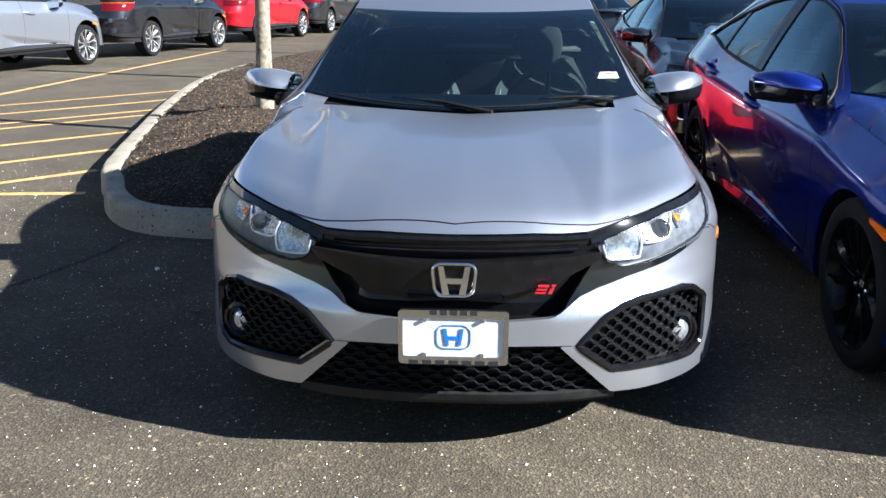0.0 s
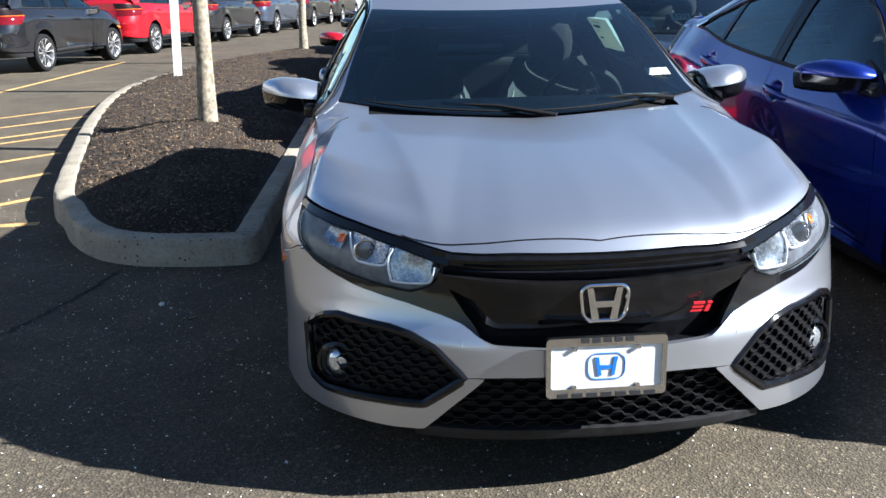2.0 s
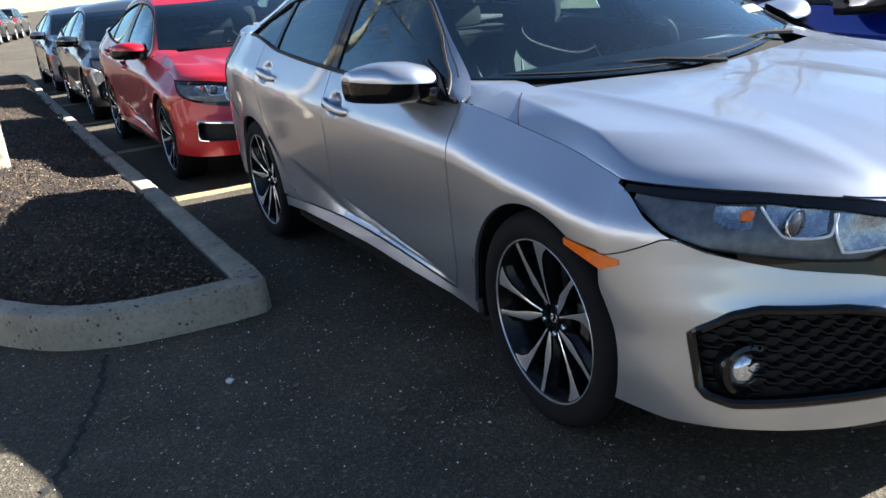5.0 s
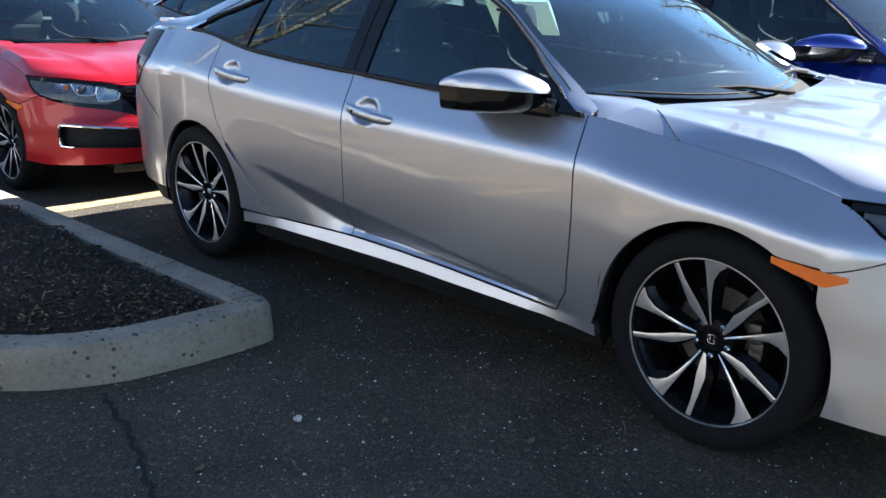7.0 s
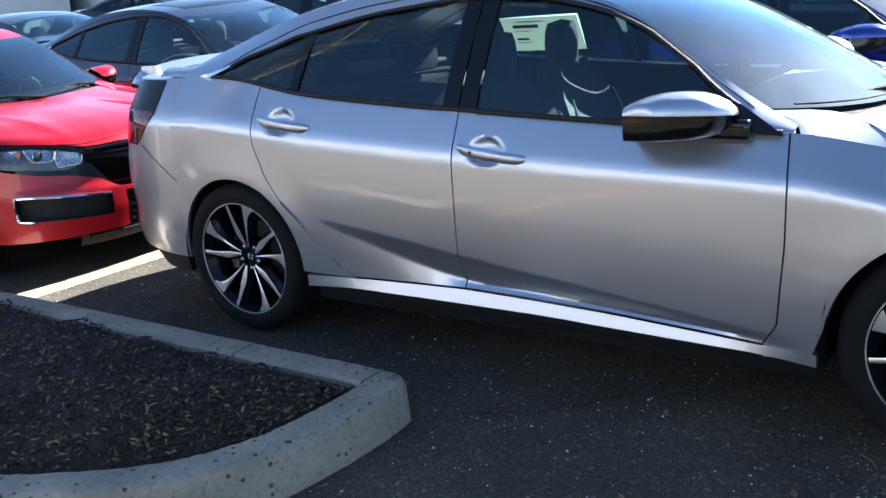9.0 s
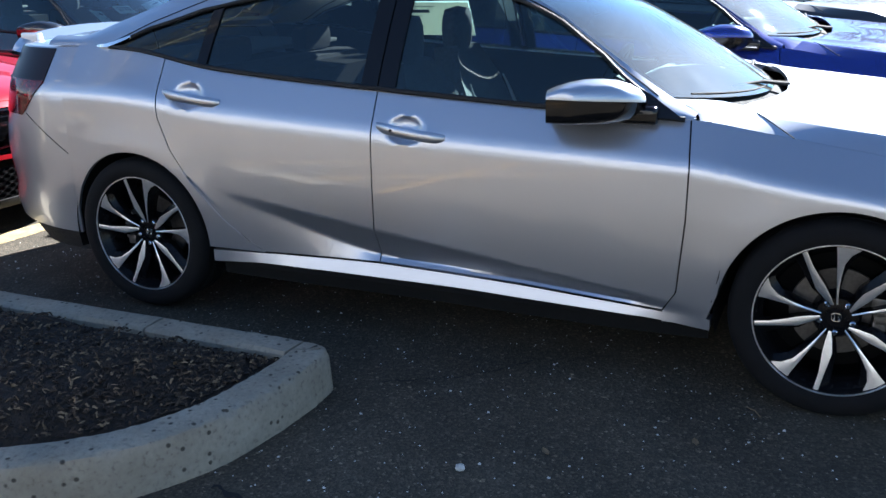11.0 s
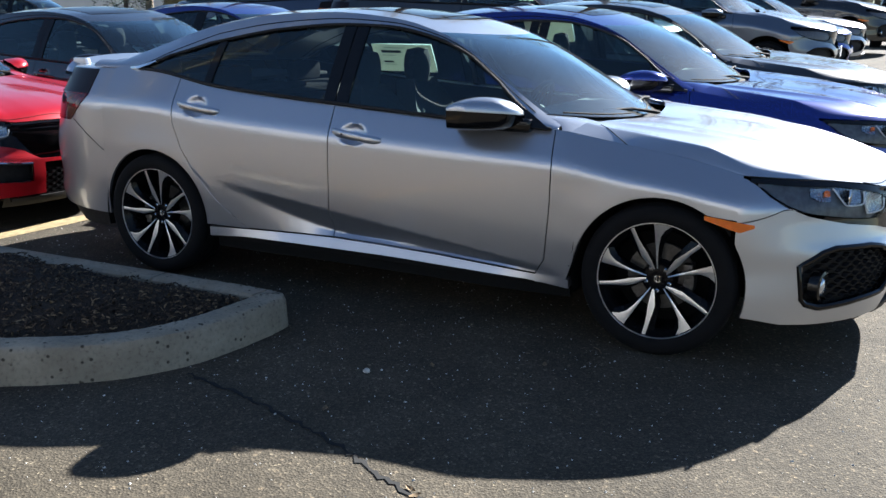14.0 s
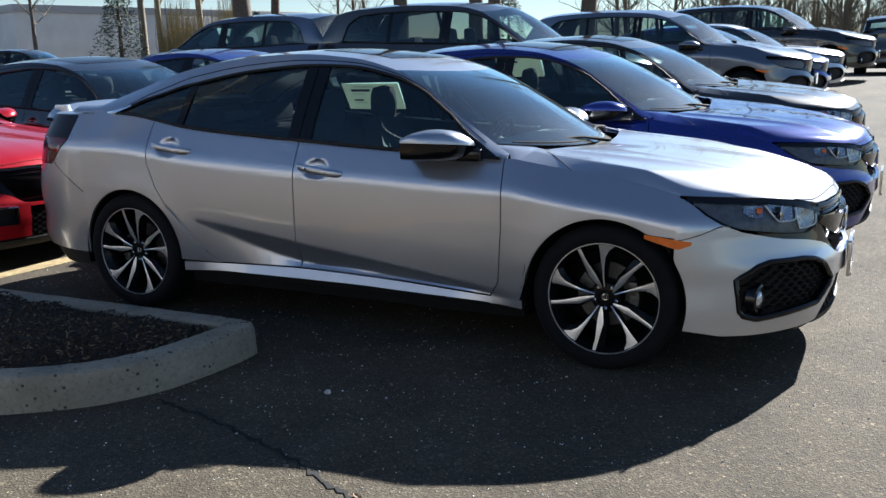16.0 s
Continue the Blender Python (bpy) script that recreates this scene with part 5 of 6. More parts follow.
al.new(bpb.outputs[0], ab.inputs["Normal"])

xs = np.concatenate([[-3000, -800, -200, -80], np.unique(np.concatenate([np.linspace(-40, 60, 51), [0.9, 18.9]])), [90, 200, 800, 3000]])
ys = np.concatenate([[-3000, -800, -200, -80], np.unique(np.concatenate([np.linspace(-40, 80, 61), [1.5]])), [120, 250, 800, 3000]])
G = np.array([[(x, y, ground_z(x, y)) for y in ys] for x in xs])
gr = part("ground", Geo().grid(G), ASPHALT, label="worn grey asphalt of a car park")
tagged(gr, "worn grey asphalt of a car park", "ground", kind="structure")

CONCRETE, cn, cl, cb = material("kerb concrete")
c1 = tex(cn, cl, "Noise", 5.0, Detail=8.0)
c2 = tex(cn, cl, "Noise", 60.0, Detail=6.0)
c3 = tex(cn, cl, "Voronoi", 34.0)
q1 = ramp(cn, [(0.3, (0.25, 0.218, 0.165)), (0.7, (0.385, 0.338, 0.262))])
cl.new(c1.outputs["Fac"], q1.inputs[0])
q2 = ramp(cn, [(0.30, (0.62, 0.61, 0.60)), (0.42, (0.92, 0.92, 0.91)), (0.7, (1.08, 1.08, 1.06))])
cl.new(c2.outputs["Fac"], q2.inputs[0])
cm = cn.new("ShaderNodeMix")
cm.data_type, cm.blend_type = "RGBA", "MULTIPLY"
cm.inputs["Factor"].default_value = 0.9
cl.new(q1.outputs[0], cm.inputs["A"])
cl.new(q2.outputs[0], cm.inputs["B"])
pit1 = ramp(cn, [(0.16, (0.22, 0.21, 0.20)), (0.30, (1.0, 1.0, 1.0))])
cl.new(c3.outputs["Distance"], pit1.inputs[0])
pit2 = ramp(cn, [(0.36, (0.0, 0.0, 0.0)), (0.38, (1.0, 1.0, 1.0))])
cl.new(c3.outputs["Color"], pit2.inputs[0])
pits = cn.new("ShaderNodeMix")
pits.data_type, pits.blend_type = "RGBA", "LIGHTEN"
pits.inputs["Factor"].default_value = 1.0
cl.new(pit1.outputs[0], pits.inputs["A"])
cl.new(pit2.outputs[0], pits.inputs["B"])
cm2 = cn.new("ShaderNodeMix")
cm2.data_type, cm2.blend_type = "RGBA", "MULTIPLY"
cm2.inputs["Factor"].default_value = 1.0
cl.new(cm.outputs["Result"], cm2.inputs["A"])
cl.new(pits.outputs["Result"], cm2.inputs["B"])
cl.new(cm2.outputs["Result"], cb.inputs["Base Color"])
cb.inputs["Roughness"].default_value = 0.9
b1 = cn.new("ShaderNodeBump")
b1.inputs["Strength"].default_value, b1.inputs["Distance"].default_value = 0.9, 0.006
cl.new(c2.outputs["Fac"], b1.inputs["Height"])
cl.new(b1.outputs[0], cb.inputs["Normal"])
PAINTLINE = plain("yellow line paint", (0.52, 0.315, 0.11), 0.8, vary=0.35, scale=25, bump=0.4, bump_scale=200)
PALELINE = plain("faded line paint", (0.32, 0.245, 0.125), 0.8, vary=0.35, scale=25, bump=0.4, bump_scale=200)
MULCH = plain("bark mulch", (0.026, 0.017, 0.010), 0.95, vary=0.7, scale=60, bump=1.0, bump_scale=90)

# the planted island inside its kerb
EDGE = [(-1.10, 19.0), (-1.14, 14.0), (-1.18, 8.2), (-1.20, 4.0), (-1.215, 2.2), (-1.22, 1.72), (-1.255, 1.57), (-1.39, 1.54), (-1.65, 1.56), (-1.89, 1.62), (-2.14, 1.79), (-2.38, 2.14), (-2.56, 2.55), (-2.80, 3.1), (-3.25, 4.85), (-3.82, 7.3), (-4.2, 9.5), (-4.30, 11.5), (-4.0, 14.0), (-3.2, 16.8), (-2.2, 18.8), (-1.5, 19.6)]
loop = catmull(EDGE, 12)
area = 0.5 * np.sum(loop[:, 0] * np.roll(loop[:, 1], -1) - np.roll(loop[:, 0], -1) * loop[:, 1])
tang = np.roll(loop, -1, 0) - np.roll(loop, 1, 0)
tang /= np.linalg.norm(tang, axis=1)[:, None]
inward = np.stack([-tang[:, 1], tang[:, 0]], -1) * (1 if area > 0 else -1)
kerb = thing("kerb", "pale concrete kerb round a planted island", "kerb", kind="structure")
KW, KH = 0.145, 0.150
profile = [(0.0, -0.03), (0.004, 0.0), (0.012, KH - 0.03), (0.022, KH - 0.008), (0.040, KH), (KW - 0.012, KH), (KW, KH - 0.012), (KW, 0.02)]
seg_at = [0]
acc = 0.0
corner_i = 5 * 12 + 2
for i in range(1, len(loop)):
    acc += np.linalg.norm(loop[i] - loop[i - 1])
    if acc > 1.7 and not (corner_i < i < corner_i + 60) or i == corner_i:
        seg_at.append(i)
        acc = 0.0
seg_at.append(len(loop))
for a, b in zip(seg_at[:-1], seg_at[1:]):
    rows = []
    for i in range(a, b + 1):
        j = i % len(loop)
        p, w = loop[j], inward[j]
        sh = (0.005 if i == a else -0.005 if i == b else 0.0)
        p = p + tang[j] * sh
        rr = random.Random(j)
        zz = ground_z(*p)
        rows.append([(p[0] + w[0] * (d + rr.uniform(-0.0015, 0.0015)), p[1] + w[1] * (d + rr.uniform(-0.0015, 0.0015)), zz + h + rr.uniform(-0.0018, 0.0018)) for d, h in profile])
    g = Geo().grid(np.array(rows))
    g.add(rows[0], [tuple(range(len(profile)))])
    g.add(rows[-1], [tuple(range(len(profile)))[::-1]])
    part("kerb_stone", g, CONCRETE, kerb, smooth=40)

inner = loop + inward * (KW - 0.01)


def inside(px, py, poly):
    x, y = poly[:, 0], poly[:, 1]
    x2, y2 = np.roll(x, -1), np.roll(y, -1)
    c = ((y > py[:, None]) != (y2 > py[:, None])) & (px[:, None] < (x2 - x) * (py[:, None] - y) / (y2 - y + 1e-12) + x)
    return c.sum(1) % 2 == 1


def mulch_z(px, py):
    d = np.sqrt(((px[:, None] - inner[::3, 0]) ** 2 + (py[:, None] - inner[::3, 1]) ** 2).min(1))
    bump = np.array([noise.noise((a * 2.2, b * 2.2, 0)) * 0.025 + noise.noise((a * 9, b * 9, 3)) * 0.012 for a, b in zip(px, py)])
    return 0.115 + 0.24 * (1 - np.exp(-d / 0.75)) + bump * np.clip(d / 0.2, 0.15, 1) - 0.010 * np.clip(py - 1.5, 0, 6.5)


bm = bmesh.new()
step = 0.11
gx, gy = np.meshgrid(np.arange(-4.5, -1.0, step), np.arange(1.6, 20.0, step), indexing="ij")
px, py = gx.ravel(), gy.ravel()
rings = [loop + inward * w for w in (KW - 0.02, KW + 0.03)]
inn2 = loop + inward * (KW + 0.05)
keep = inside(px, py, inn2)
px, py = px[keep], py[keep]
allx, ally = np.concatenate([px, rings[0][:, 0]]), np.concatenate([py, rings[0][:, 1]])
allz = np.concatenate([mulch_z(px, py), np.full(len(rings[0]), 0.11) - 0.010 * np.clip(rings[0][:, 1] - 1.5, 0, 6.5)])
from mathutils.geometry import delaunay_2d_cdt
nr, nb = len(px), len(rings[0])
vs2, _, fs2, o1, _, _ = delaunay_2d_cdt([Vector((a, b)) for a, b in zip(allx, ally)], [(nr + i, nr + (i + 1) % nb) for i in range(nb)], [], 1, 1e-5)
vz = [allz[o[0]] if o else 0.12 for o in o1]
gm = Geo()
gm.add([(v.x, v.y, z) for v, z in zip(vs2, vz)], [tuple(f) for f in fs2])
mul = part("mulch_bed", gm, MULCH, smooth=60)
tagged(mul, "dark brown bark mulch in a planted island", "mulch", kind="stuff")


def stripe(name, a, b, w, mat, label):
    a, b = Vector(a), Vector(b)
    d = (b - a).normalized()
    n = Vector((-d.y, d.x)) * w / 2
    k = max(2, int((b - a).length / 0.12))
    rr = random.Random(int(a.x * 100 + b.y * 10))
    rows = []
    for i in range(k + 1):
        p = a.lerp(b, i / k)
        j0, j1 = 1 + rr.uniform(-0.06, 0.06), 1 + rr.uniform(-0.06, 0.06)
        rows.append([(p.x + n.x * j0, p.y + n.y * j0, ground_z(*p) + 0.004), (p.x - n.x * j1, p.y - n.y * j1, ground_z(*p) + 0.004)])
    ob = part(name, Geo().grid(np.array(rows)), mat, smooth=0)
    return tagged(ob, label, "road marking", kind="structure")


for y in (4.28, 7.05, 9.85, 12.65, 15.4):
    stripe("stall_line", (-1.09, y + 0.02), (3.6, y - 0.35), 0.17, PALELINE, "faded yellow parking stall line on asphalt")
hd = Vector((0.66, 0.75)).normalized()
for px0, py0, l0, l1 in ((-2.76, 2.70, 4.0, 0.0), (-3.54, 2.99, 3.2, 0.75), (-3.97, 3.80, 3.0, 1.0), (-4.44, 4.66, 2.6, 1.3), (-5.0, 5.71, 1.8, 1.6), (-4.8, 6.54, 2.2, 1.55), (-4.9, 7.7, 2.2, 1.5), (-5.0, 8.9, 2.2, 1.3)):
    c = Vector((px0, py0))
    d = hd if py0 > 2.8 else Vector((0.99, 0.13))
    stripe("hatch_line", c - d * l0, c + d * l1, 0.085, PAINTLINE, "thin yellow hatching line on asphalt")
stripe("hatch_line", (-7.0, 4.0), (-6.2, 18.0), 0.10, PAINTLINE, "long yellow border line on asphalt")

make_car(SILVER, "silver four-door sedan with black grille and two-tone alloy wheels", si=True)


def put(car, paint, label, m, only):
    """A copy of a car in another paint."""
    c = copy_thing(car, m)
    c["label"] = label
    for o in c.children_recursive:
        for s in o.material_slots:
            if s.material == only:
                s.link = "OBJECT"
                s.material = paint
    return c


def on_lot(x, y, turn=0.0, scale=1.0):
    """A pose on the lot, leaning with its slope."""
    tip = 2.29 if x > 1.2 else 0.0
    return Matrix.Translation((x, y, ground_z(x, y))) @ pose(0, 0, 0, 0, -tip, 0) @ pose(0, 0, 0, 0, 0, turn)


blue, _ = make_car(BLUE, "deep blue four-door sedan with black wheels", m=on_lot(2.33, -0.10), face_mat=DARKALLOY)
put(blue, GREYP, "dark grey four-door sedan, bonnet bright in the sun", on_lot(4.68, 0.05), BLUE)
red, _ = make_car(RED, "bright red four-door sedan with chrome-edged fog lamps", m=on_lot(-0.05, 5.10), chrome_fog=True, plate=False)
put(red, BLACKP, "black four-door sedan with papers on the windscreen", on_lot(2.42, 4.85), RED)
far, _ = make_car(BLUE, "blue four-door sedan standing behind the front rows", m=on_lot(4.85, 5.1), fine=False, plate=False, lamp=False)
put(far, GREYP, "dark grey four-door sedan parked along the island", on_lot(-0.02, 10.25), BLUE)
put(far, STEELP, "steel-blue four-door sedan further along the island", on_lot(0.0, 15.45), BLUE)
put(far, BLUE, "blue four-door sedan in the far front row", on_lot(13.3, 0.85), BLUE)
put(far, SILVER, "silver four-door sedan in the far front row", on_lot(15.7, 0.7), BLUE)
put(far, BLACKP, "black four-door sedan far across the lot", on_lot(14.5, 20.0, 20), BLUE)
put(far, GREYP, "dark four-door sedan seen from its tail", on_lot(1.5, 13.6, 180), BLUE)
put(far, BLACKP, "black four-door sedan seen from its tail", on_lot(4.1, 13.8, 180), BLUE)

suv, _ = make_car(SILVER, "grey-blue sport utility car in the far front row", "suv", boxy=True, fine=False, lamp=False, rim_mat=STEEL, m=on_lot(11.0, 1.0) @ Matrix.Scale(1.06, 4))
for o in suv.children_recursive:
    for slot in o.material_slots:
        if slot.material == SILVER:
            slot.link = "OBJECT"
            slot.material = MISTP
put(suv, BLACKP, "black sport utility car at the row's end", on_lot(19.2, 0.3) @ Matrix.Scale(1.06, 4), MISTP)
put(suv, GREYP, "big dark sport utility car behind the front row", on_lot(8.4, 2.9) @ Matrix.Scale(1.12, 4), MISTP)
put(suv, STEELP, "steel-blue sport utility car turned away", on_lot(10.2, 12.2, 180) @ Matrix.Scale(1.14, 4), MISTP)
put(suv, GREYP, "grey sport utility car standing across the lane", on_lot(29.0, -1.0, 90) @ Matrix.Scale(1.06, 4), MISTP)
row = Vector((0.20, 0.98)).normalized()
turn = 180 - math.degrees(math.atan2(row.x, row.y))
start = Vector((-7.5, 19.0))
PAINTS = [(-1, SILVER, "silver"), (0, BLACKP, "black"), (1, RED, "red"), (2, BLACKP, "black"), (3, STEELP, "steel-blue"), (4, BLACKP, "black"), (5, GREYP, "dark grey"), (6, SILVER, "silver"), (7, BLACKP, "black"), (8, GREYP, "dark grey")]
for k, paint, word in PAINTS:
    p = start + row * (5.15 * k)
    put(suv, paint, word + " sport utility car with bright alloy wheels, in line", on_lot(p.x, p.y, turn) @ Matrix.Scale(1.01, 4), MISTP)


# ---- papers behind the glass ----
def paper(x, y, z, w, h, m, bars=4, text=""):
    """A sheet with plain printed bars, hanging on a pane; w runs along its local x."""
    g = Geo().box(-w / 2, w / 2, -0.0008, 0.0008, -h / 2, h / 2)
    ob = part("window_paper", g, PAPER, smooth=0, m=Matrix.Translation((x, y, z)) @ m)
    tagged(ob, "white printed sheet hung on a car window", "paper")
    rr = random.Random(int(1000 * (x + y)))
    if text:
        cu = bpy.data.curves.new("figures", "FONT")
        cu.body, cu.size, cu.align_x, cu.align_y, cu.extrude = text, h * 0.75, "CENTER", "CENTER", 0.0004
        cu.materials.append(INK)
        t = new("figures", cu)
        t.parent = ob
        t.matrix_basis = pose(0, -0.0022, 0, 90, 0, 0)
        return ob
    for x0, ww, zz, hh in ((-0.36, 0.36, 0.24, 0.09), (-0.36, 0.16, -0.14, 0.06), (-0.30, 0.40, 0.38, 0.025), (-0.36, 0.22, 0.10, 0.02), (-0.36, 0.20, -0.24, 0.02))[:bars]:
        b = Geo().box(-w * (x0 + ww * rr.uniform(0.85, 1.1)), -w * x0, -0.0022, 0.0022, h * (zz - hh / 2), h * (zz + hh / 2))
        part("printed_bar", b, INK if hh > 0.04 else PALEINK, ob, smooth=0)
    return ob


PALEINK = plain("pale print", (0.32, 0.36, 0.34), 0.8)
paper(0.730, 2.055, 1.115, 0.43, 0.205, pose(0, 0, 0, -33, 0, 90), 5)
paper(0.592, 0.625, 1.036, 0.10, 0.05, pose(0, 0, 0, -62, 0, 10), 2)
for cx, cy in ((2.33, -0.10), (4.68, 0.05)):
    gz = ground_z(cx, cy)
    paper(cx + 0.622, cy + 1.98, gz + 1.22, 0.42, 0.21, pose(0, 0, 0, -35, 0, 90), 5)
paper(2.36, 5.62, 1.07, 0.19, 0.10, pose(0, 0, 0, -55, 0, 0), 0, "5770")
paper(2.02, 5.55, 1.03, 0.13, 0.16, pose(0, 0, 0, -55, 8, 0), 4)
paper(2.75, 5.62, 1.07, 0.20, 0.16, pose(0, 0, 0, -55, -12, 0), 4)


# ---- trees ----
BARK = plain("pale bark", (0.21, 0.18, 0.13), 0.9, vary=0.6, scale=22, bump=0.8, bump_scale=60)
DARKBARK = plain("dark bark", (0.11, 0.085, 0.065), 0.95, vary=0.4, scale=12, bump=0.9, bump_scale=40)
TWIG = plain("bare twigs", (0.15, 0.125, 0.085), 0.9, vary=0.35, scale=20)
NEEDLE = plain("conifer needles", (0.028, 0.045, 0.022), 0.8, vary=0.45, scale=8)
STRAW = plain("dry shrub stems", (0.30, 0.24, 0.12), 0.9, vary=0.4, scale=10)


def limb(g, rr, p, d, length, r, level, sides):
    """A bent, tapering branch and the branches on it."""
    n = 5
    pts, rad = [p], [r]
    d = d.normalized()
    for k in range(n):
        d = (d + Vector((rr.gauss(0, 0.16), rr.gauss(0, 0.16), rr.gauss(0.05, 0.10)))).normalized()
        pts.append(pts[-1] + d * (length / n))
        rad.append(r * (1 - 0.72 * (k + 1) / n))
    g.tube(pts, rad, sides)
    if level > 0:
        for k in range(4 if level > 1 else 5):
            i = rr.randint(1, n)
            a = rr.uniform(0, 2 * math.pi)
            side = Vector((math.cos(a), math.sin(a), rr.uniform(0.1, 0.7)))
            limb(g, rr, pts[i], (d * 0.6 + side).normalized(), length * rr.uniform(0.45, 0.7), max(0.004, rad[i] * 0.62), level - 1, 4)


def tree_meshes(seed, height, r, clear, level, bark):
    rr = random.Random(seed)
    t = Geo()
    pts, rad = [Vector((0, 0, -0.1))], [r * 1.25]
    d = Vector((0.03, 0.0, 1))
    n = 10
    for k in range(n):
        d = (d + Vector((rr.gauss(0, 0.035), rr.gauss(0, 0.035), 0.1))).normalized()
        pts.append(pts[-1] + d * (height / n))
        rad.append(r * (1 - 0.85 * ((k + 1) / n) ** 1.2))
    t.tube(pts, rad, 14)
    c = Geo()
    for k in range(16):
        f = clear + (1 - clear) * (k + 0.5) / 16
        i = min(n - 1, int(f * n))
        p = pts[i].lerp(pts[i + 1], f * n - i)
        a = k * 2.4 + rr.uniform(-0.4, 0.4)
        limb(c, rr, p, Vector((math.cos(a), math.sin(a), rr.uniform(0.5, 1.1))), height * 0.30 * (1.25 - f), max(0.008, r * 0.42 * (1.15 - f)), level, 5)
    return t, c


def tree(name, label, x, y, seed, height, r, clear, level=2, bark=None, z=None, crown=None):
    ob = thing(name, label, "tree", pose(x, y, ground_z(x, y) if z is None else z))
    t, c = tree_meshes(seed, height, r, clear, level, bark)
    part("trunk", t, bark or BARK, ob, smooth=60, weld=False)
    part("crown", c, crown or TWIG, ob, "bare leafless branches", smooth=60, weld=False)
    return ob


tree("young_tree", "young bare tree with pale lichen-spotted bark", -2.14, 5.42, 4, 6.2, 0.078, 0.32, z=0.26)
tree("young_tree", "young bare tree with pale bark, further along", -2.05, 16.4, 9, 6.0, 0.085, 0.34, z=0.22)

# white post in the island
POSTW = plain("white painted post", (0.74, 0.74, 0.73), 0.5, vary=0.06, scale=12, bump=0.2, bump_scale=60)
post = thing("sign_post", "white square post with a dark foot", "post", pose(-3.60, 11.2, 0.10, 0, 2.5, 12))
part("shaft", Geo().box(-0.062, 0.062, -0.062, 0.062, 0, 2.6, 0.006), POSTW, post)
part("foot", Geo().box(0.05, 0.078, -0.04, 0.04, 0.05, 0.20, 0.006), BLACKMATT, post, "dark bracket at the foot")
part("cap", Geo().box(-0.07, 0.07, -0.07, 0.07, 2.6, 2.63, 0.01), POSTW, post)


# ---- far side of the lot ----
WALLP = plain("pale plastered wall", (0.74, 0.73, 0.70), 0.85, vary=0.08, scale=1.2, bump=0.3, bump_scale=30)
WALLD = plain("roof edge metal", (0.42, 0.42, 0.43), 0.5, vary=0.1)
# WALLB is kept dark so the unseen showroom mirrors dimly in car flanks
WALLB = plain("darkened plaster", (0.20, 0.19, 0.175), 0.85, vary=0.12, scale=0.8, bump=0.3, bump_scale=30)
PANE = plain("dark shop glass", (0.02, 0.025, 0.03), 0.05, vary=0.2)


def building(label, a, b, depth, height, windows, face=None):
    """A plain plastered block from corner a to b, with a parapet and window strips."""
    a, b = Vector(a), Vector(b)
    d = (b - a)
    length = d.length
    ob = thing("commercial_building", label, "building", Matrix.Translation((a.x, a.y, min(ground_z(a.x, a.y), ground_z(b.x, b.y)) - 0.3)) @ pose(0, 0, 0, 0, 0, math.degrees(math.atan2(d.y, d.x))))
    part("wall", Geo().box(0, length, 0, depth, 0, height, 0.02), face or WALLP, ob)
    part("parapet", Geo().box(-0.08, length + 0.08, -0.08, depth + 0.08, height, height + 0.35, 0.02), WALLD, ob)
    for k in range(int(length // 4)):
        part("wall_joint", Geo().box(4 * k + 3.99, 4 * k + 4.01, -0.012, 0.0, 0.2, height - 0.02), WALLD, ob)
    for x0, x1, z0, z1 in windows:
        w = part("window", Geo().box(x0, x1, -0.05, 0.03, z0, z1, 0.01), WALLD, ob)
        part("pane", Geo().box(x0 + 0.08, x1 - 0.08, -0.06, -0.045, z0 + 0.08, z1 - 0.08), PANE, w)
    return ob


building("pale plastered commercial building beyond the lot", (24.5, 34.6), (39.5, 29.2), 14, 3.45, [])
building("low pale wing of the building beyond the lot", (15.0, 50.0), (26.0, 42.5), 10, 3.0, [])
# out of view, height and dark tone set to cut bright horizon from reflections
building("unseen showroom building, darkened and raised to block low sky in reflections", (-22.0, -6.0), (-22.0, 46.0), 14, 7.6, [(6 + 6 * k, 10.5 + 6 * k, 0.6, 3.4) for k in range(7)], WALLB)

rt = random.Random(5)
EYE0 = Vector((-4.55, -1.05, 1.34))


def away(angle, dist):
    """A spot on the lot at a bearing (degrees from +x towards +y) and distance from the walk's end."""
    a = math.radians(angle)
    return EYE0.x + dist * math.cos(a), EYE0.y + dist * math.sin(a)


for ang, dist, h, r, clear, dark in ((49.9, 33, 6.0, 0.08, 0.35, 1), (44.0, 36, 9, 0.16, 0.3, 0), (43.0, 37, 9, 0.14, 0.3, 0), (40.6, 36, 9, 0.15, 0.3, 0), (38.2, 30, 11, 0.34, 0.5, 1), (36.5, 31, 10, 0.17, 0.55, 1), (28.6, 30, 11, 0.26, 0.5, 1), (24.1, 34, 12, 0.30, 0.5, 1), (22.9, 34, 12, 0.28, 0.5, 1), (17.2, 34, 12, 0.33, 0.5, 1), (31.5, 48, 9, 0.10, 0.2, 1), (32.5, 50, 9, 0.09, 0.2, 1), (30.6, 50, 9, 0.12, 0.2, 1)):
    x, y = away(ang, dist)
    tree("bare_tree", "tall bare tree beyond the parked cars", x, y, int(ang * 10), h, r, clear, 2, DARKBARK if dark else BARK)

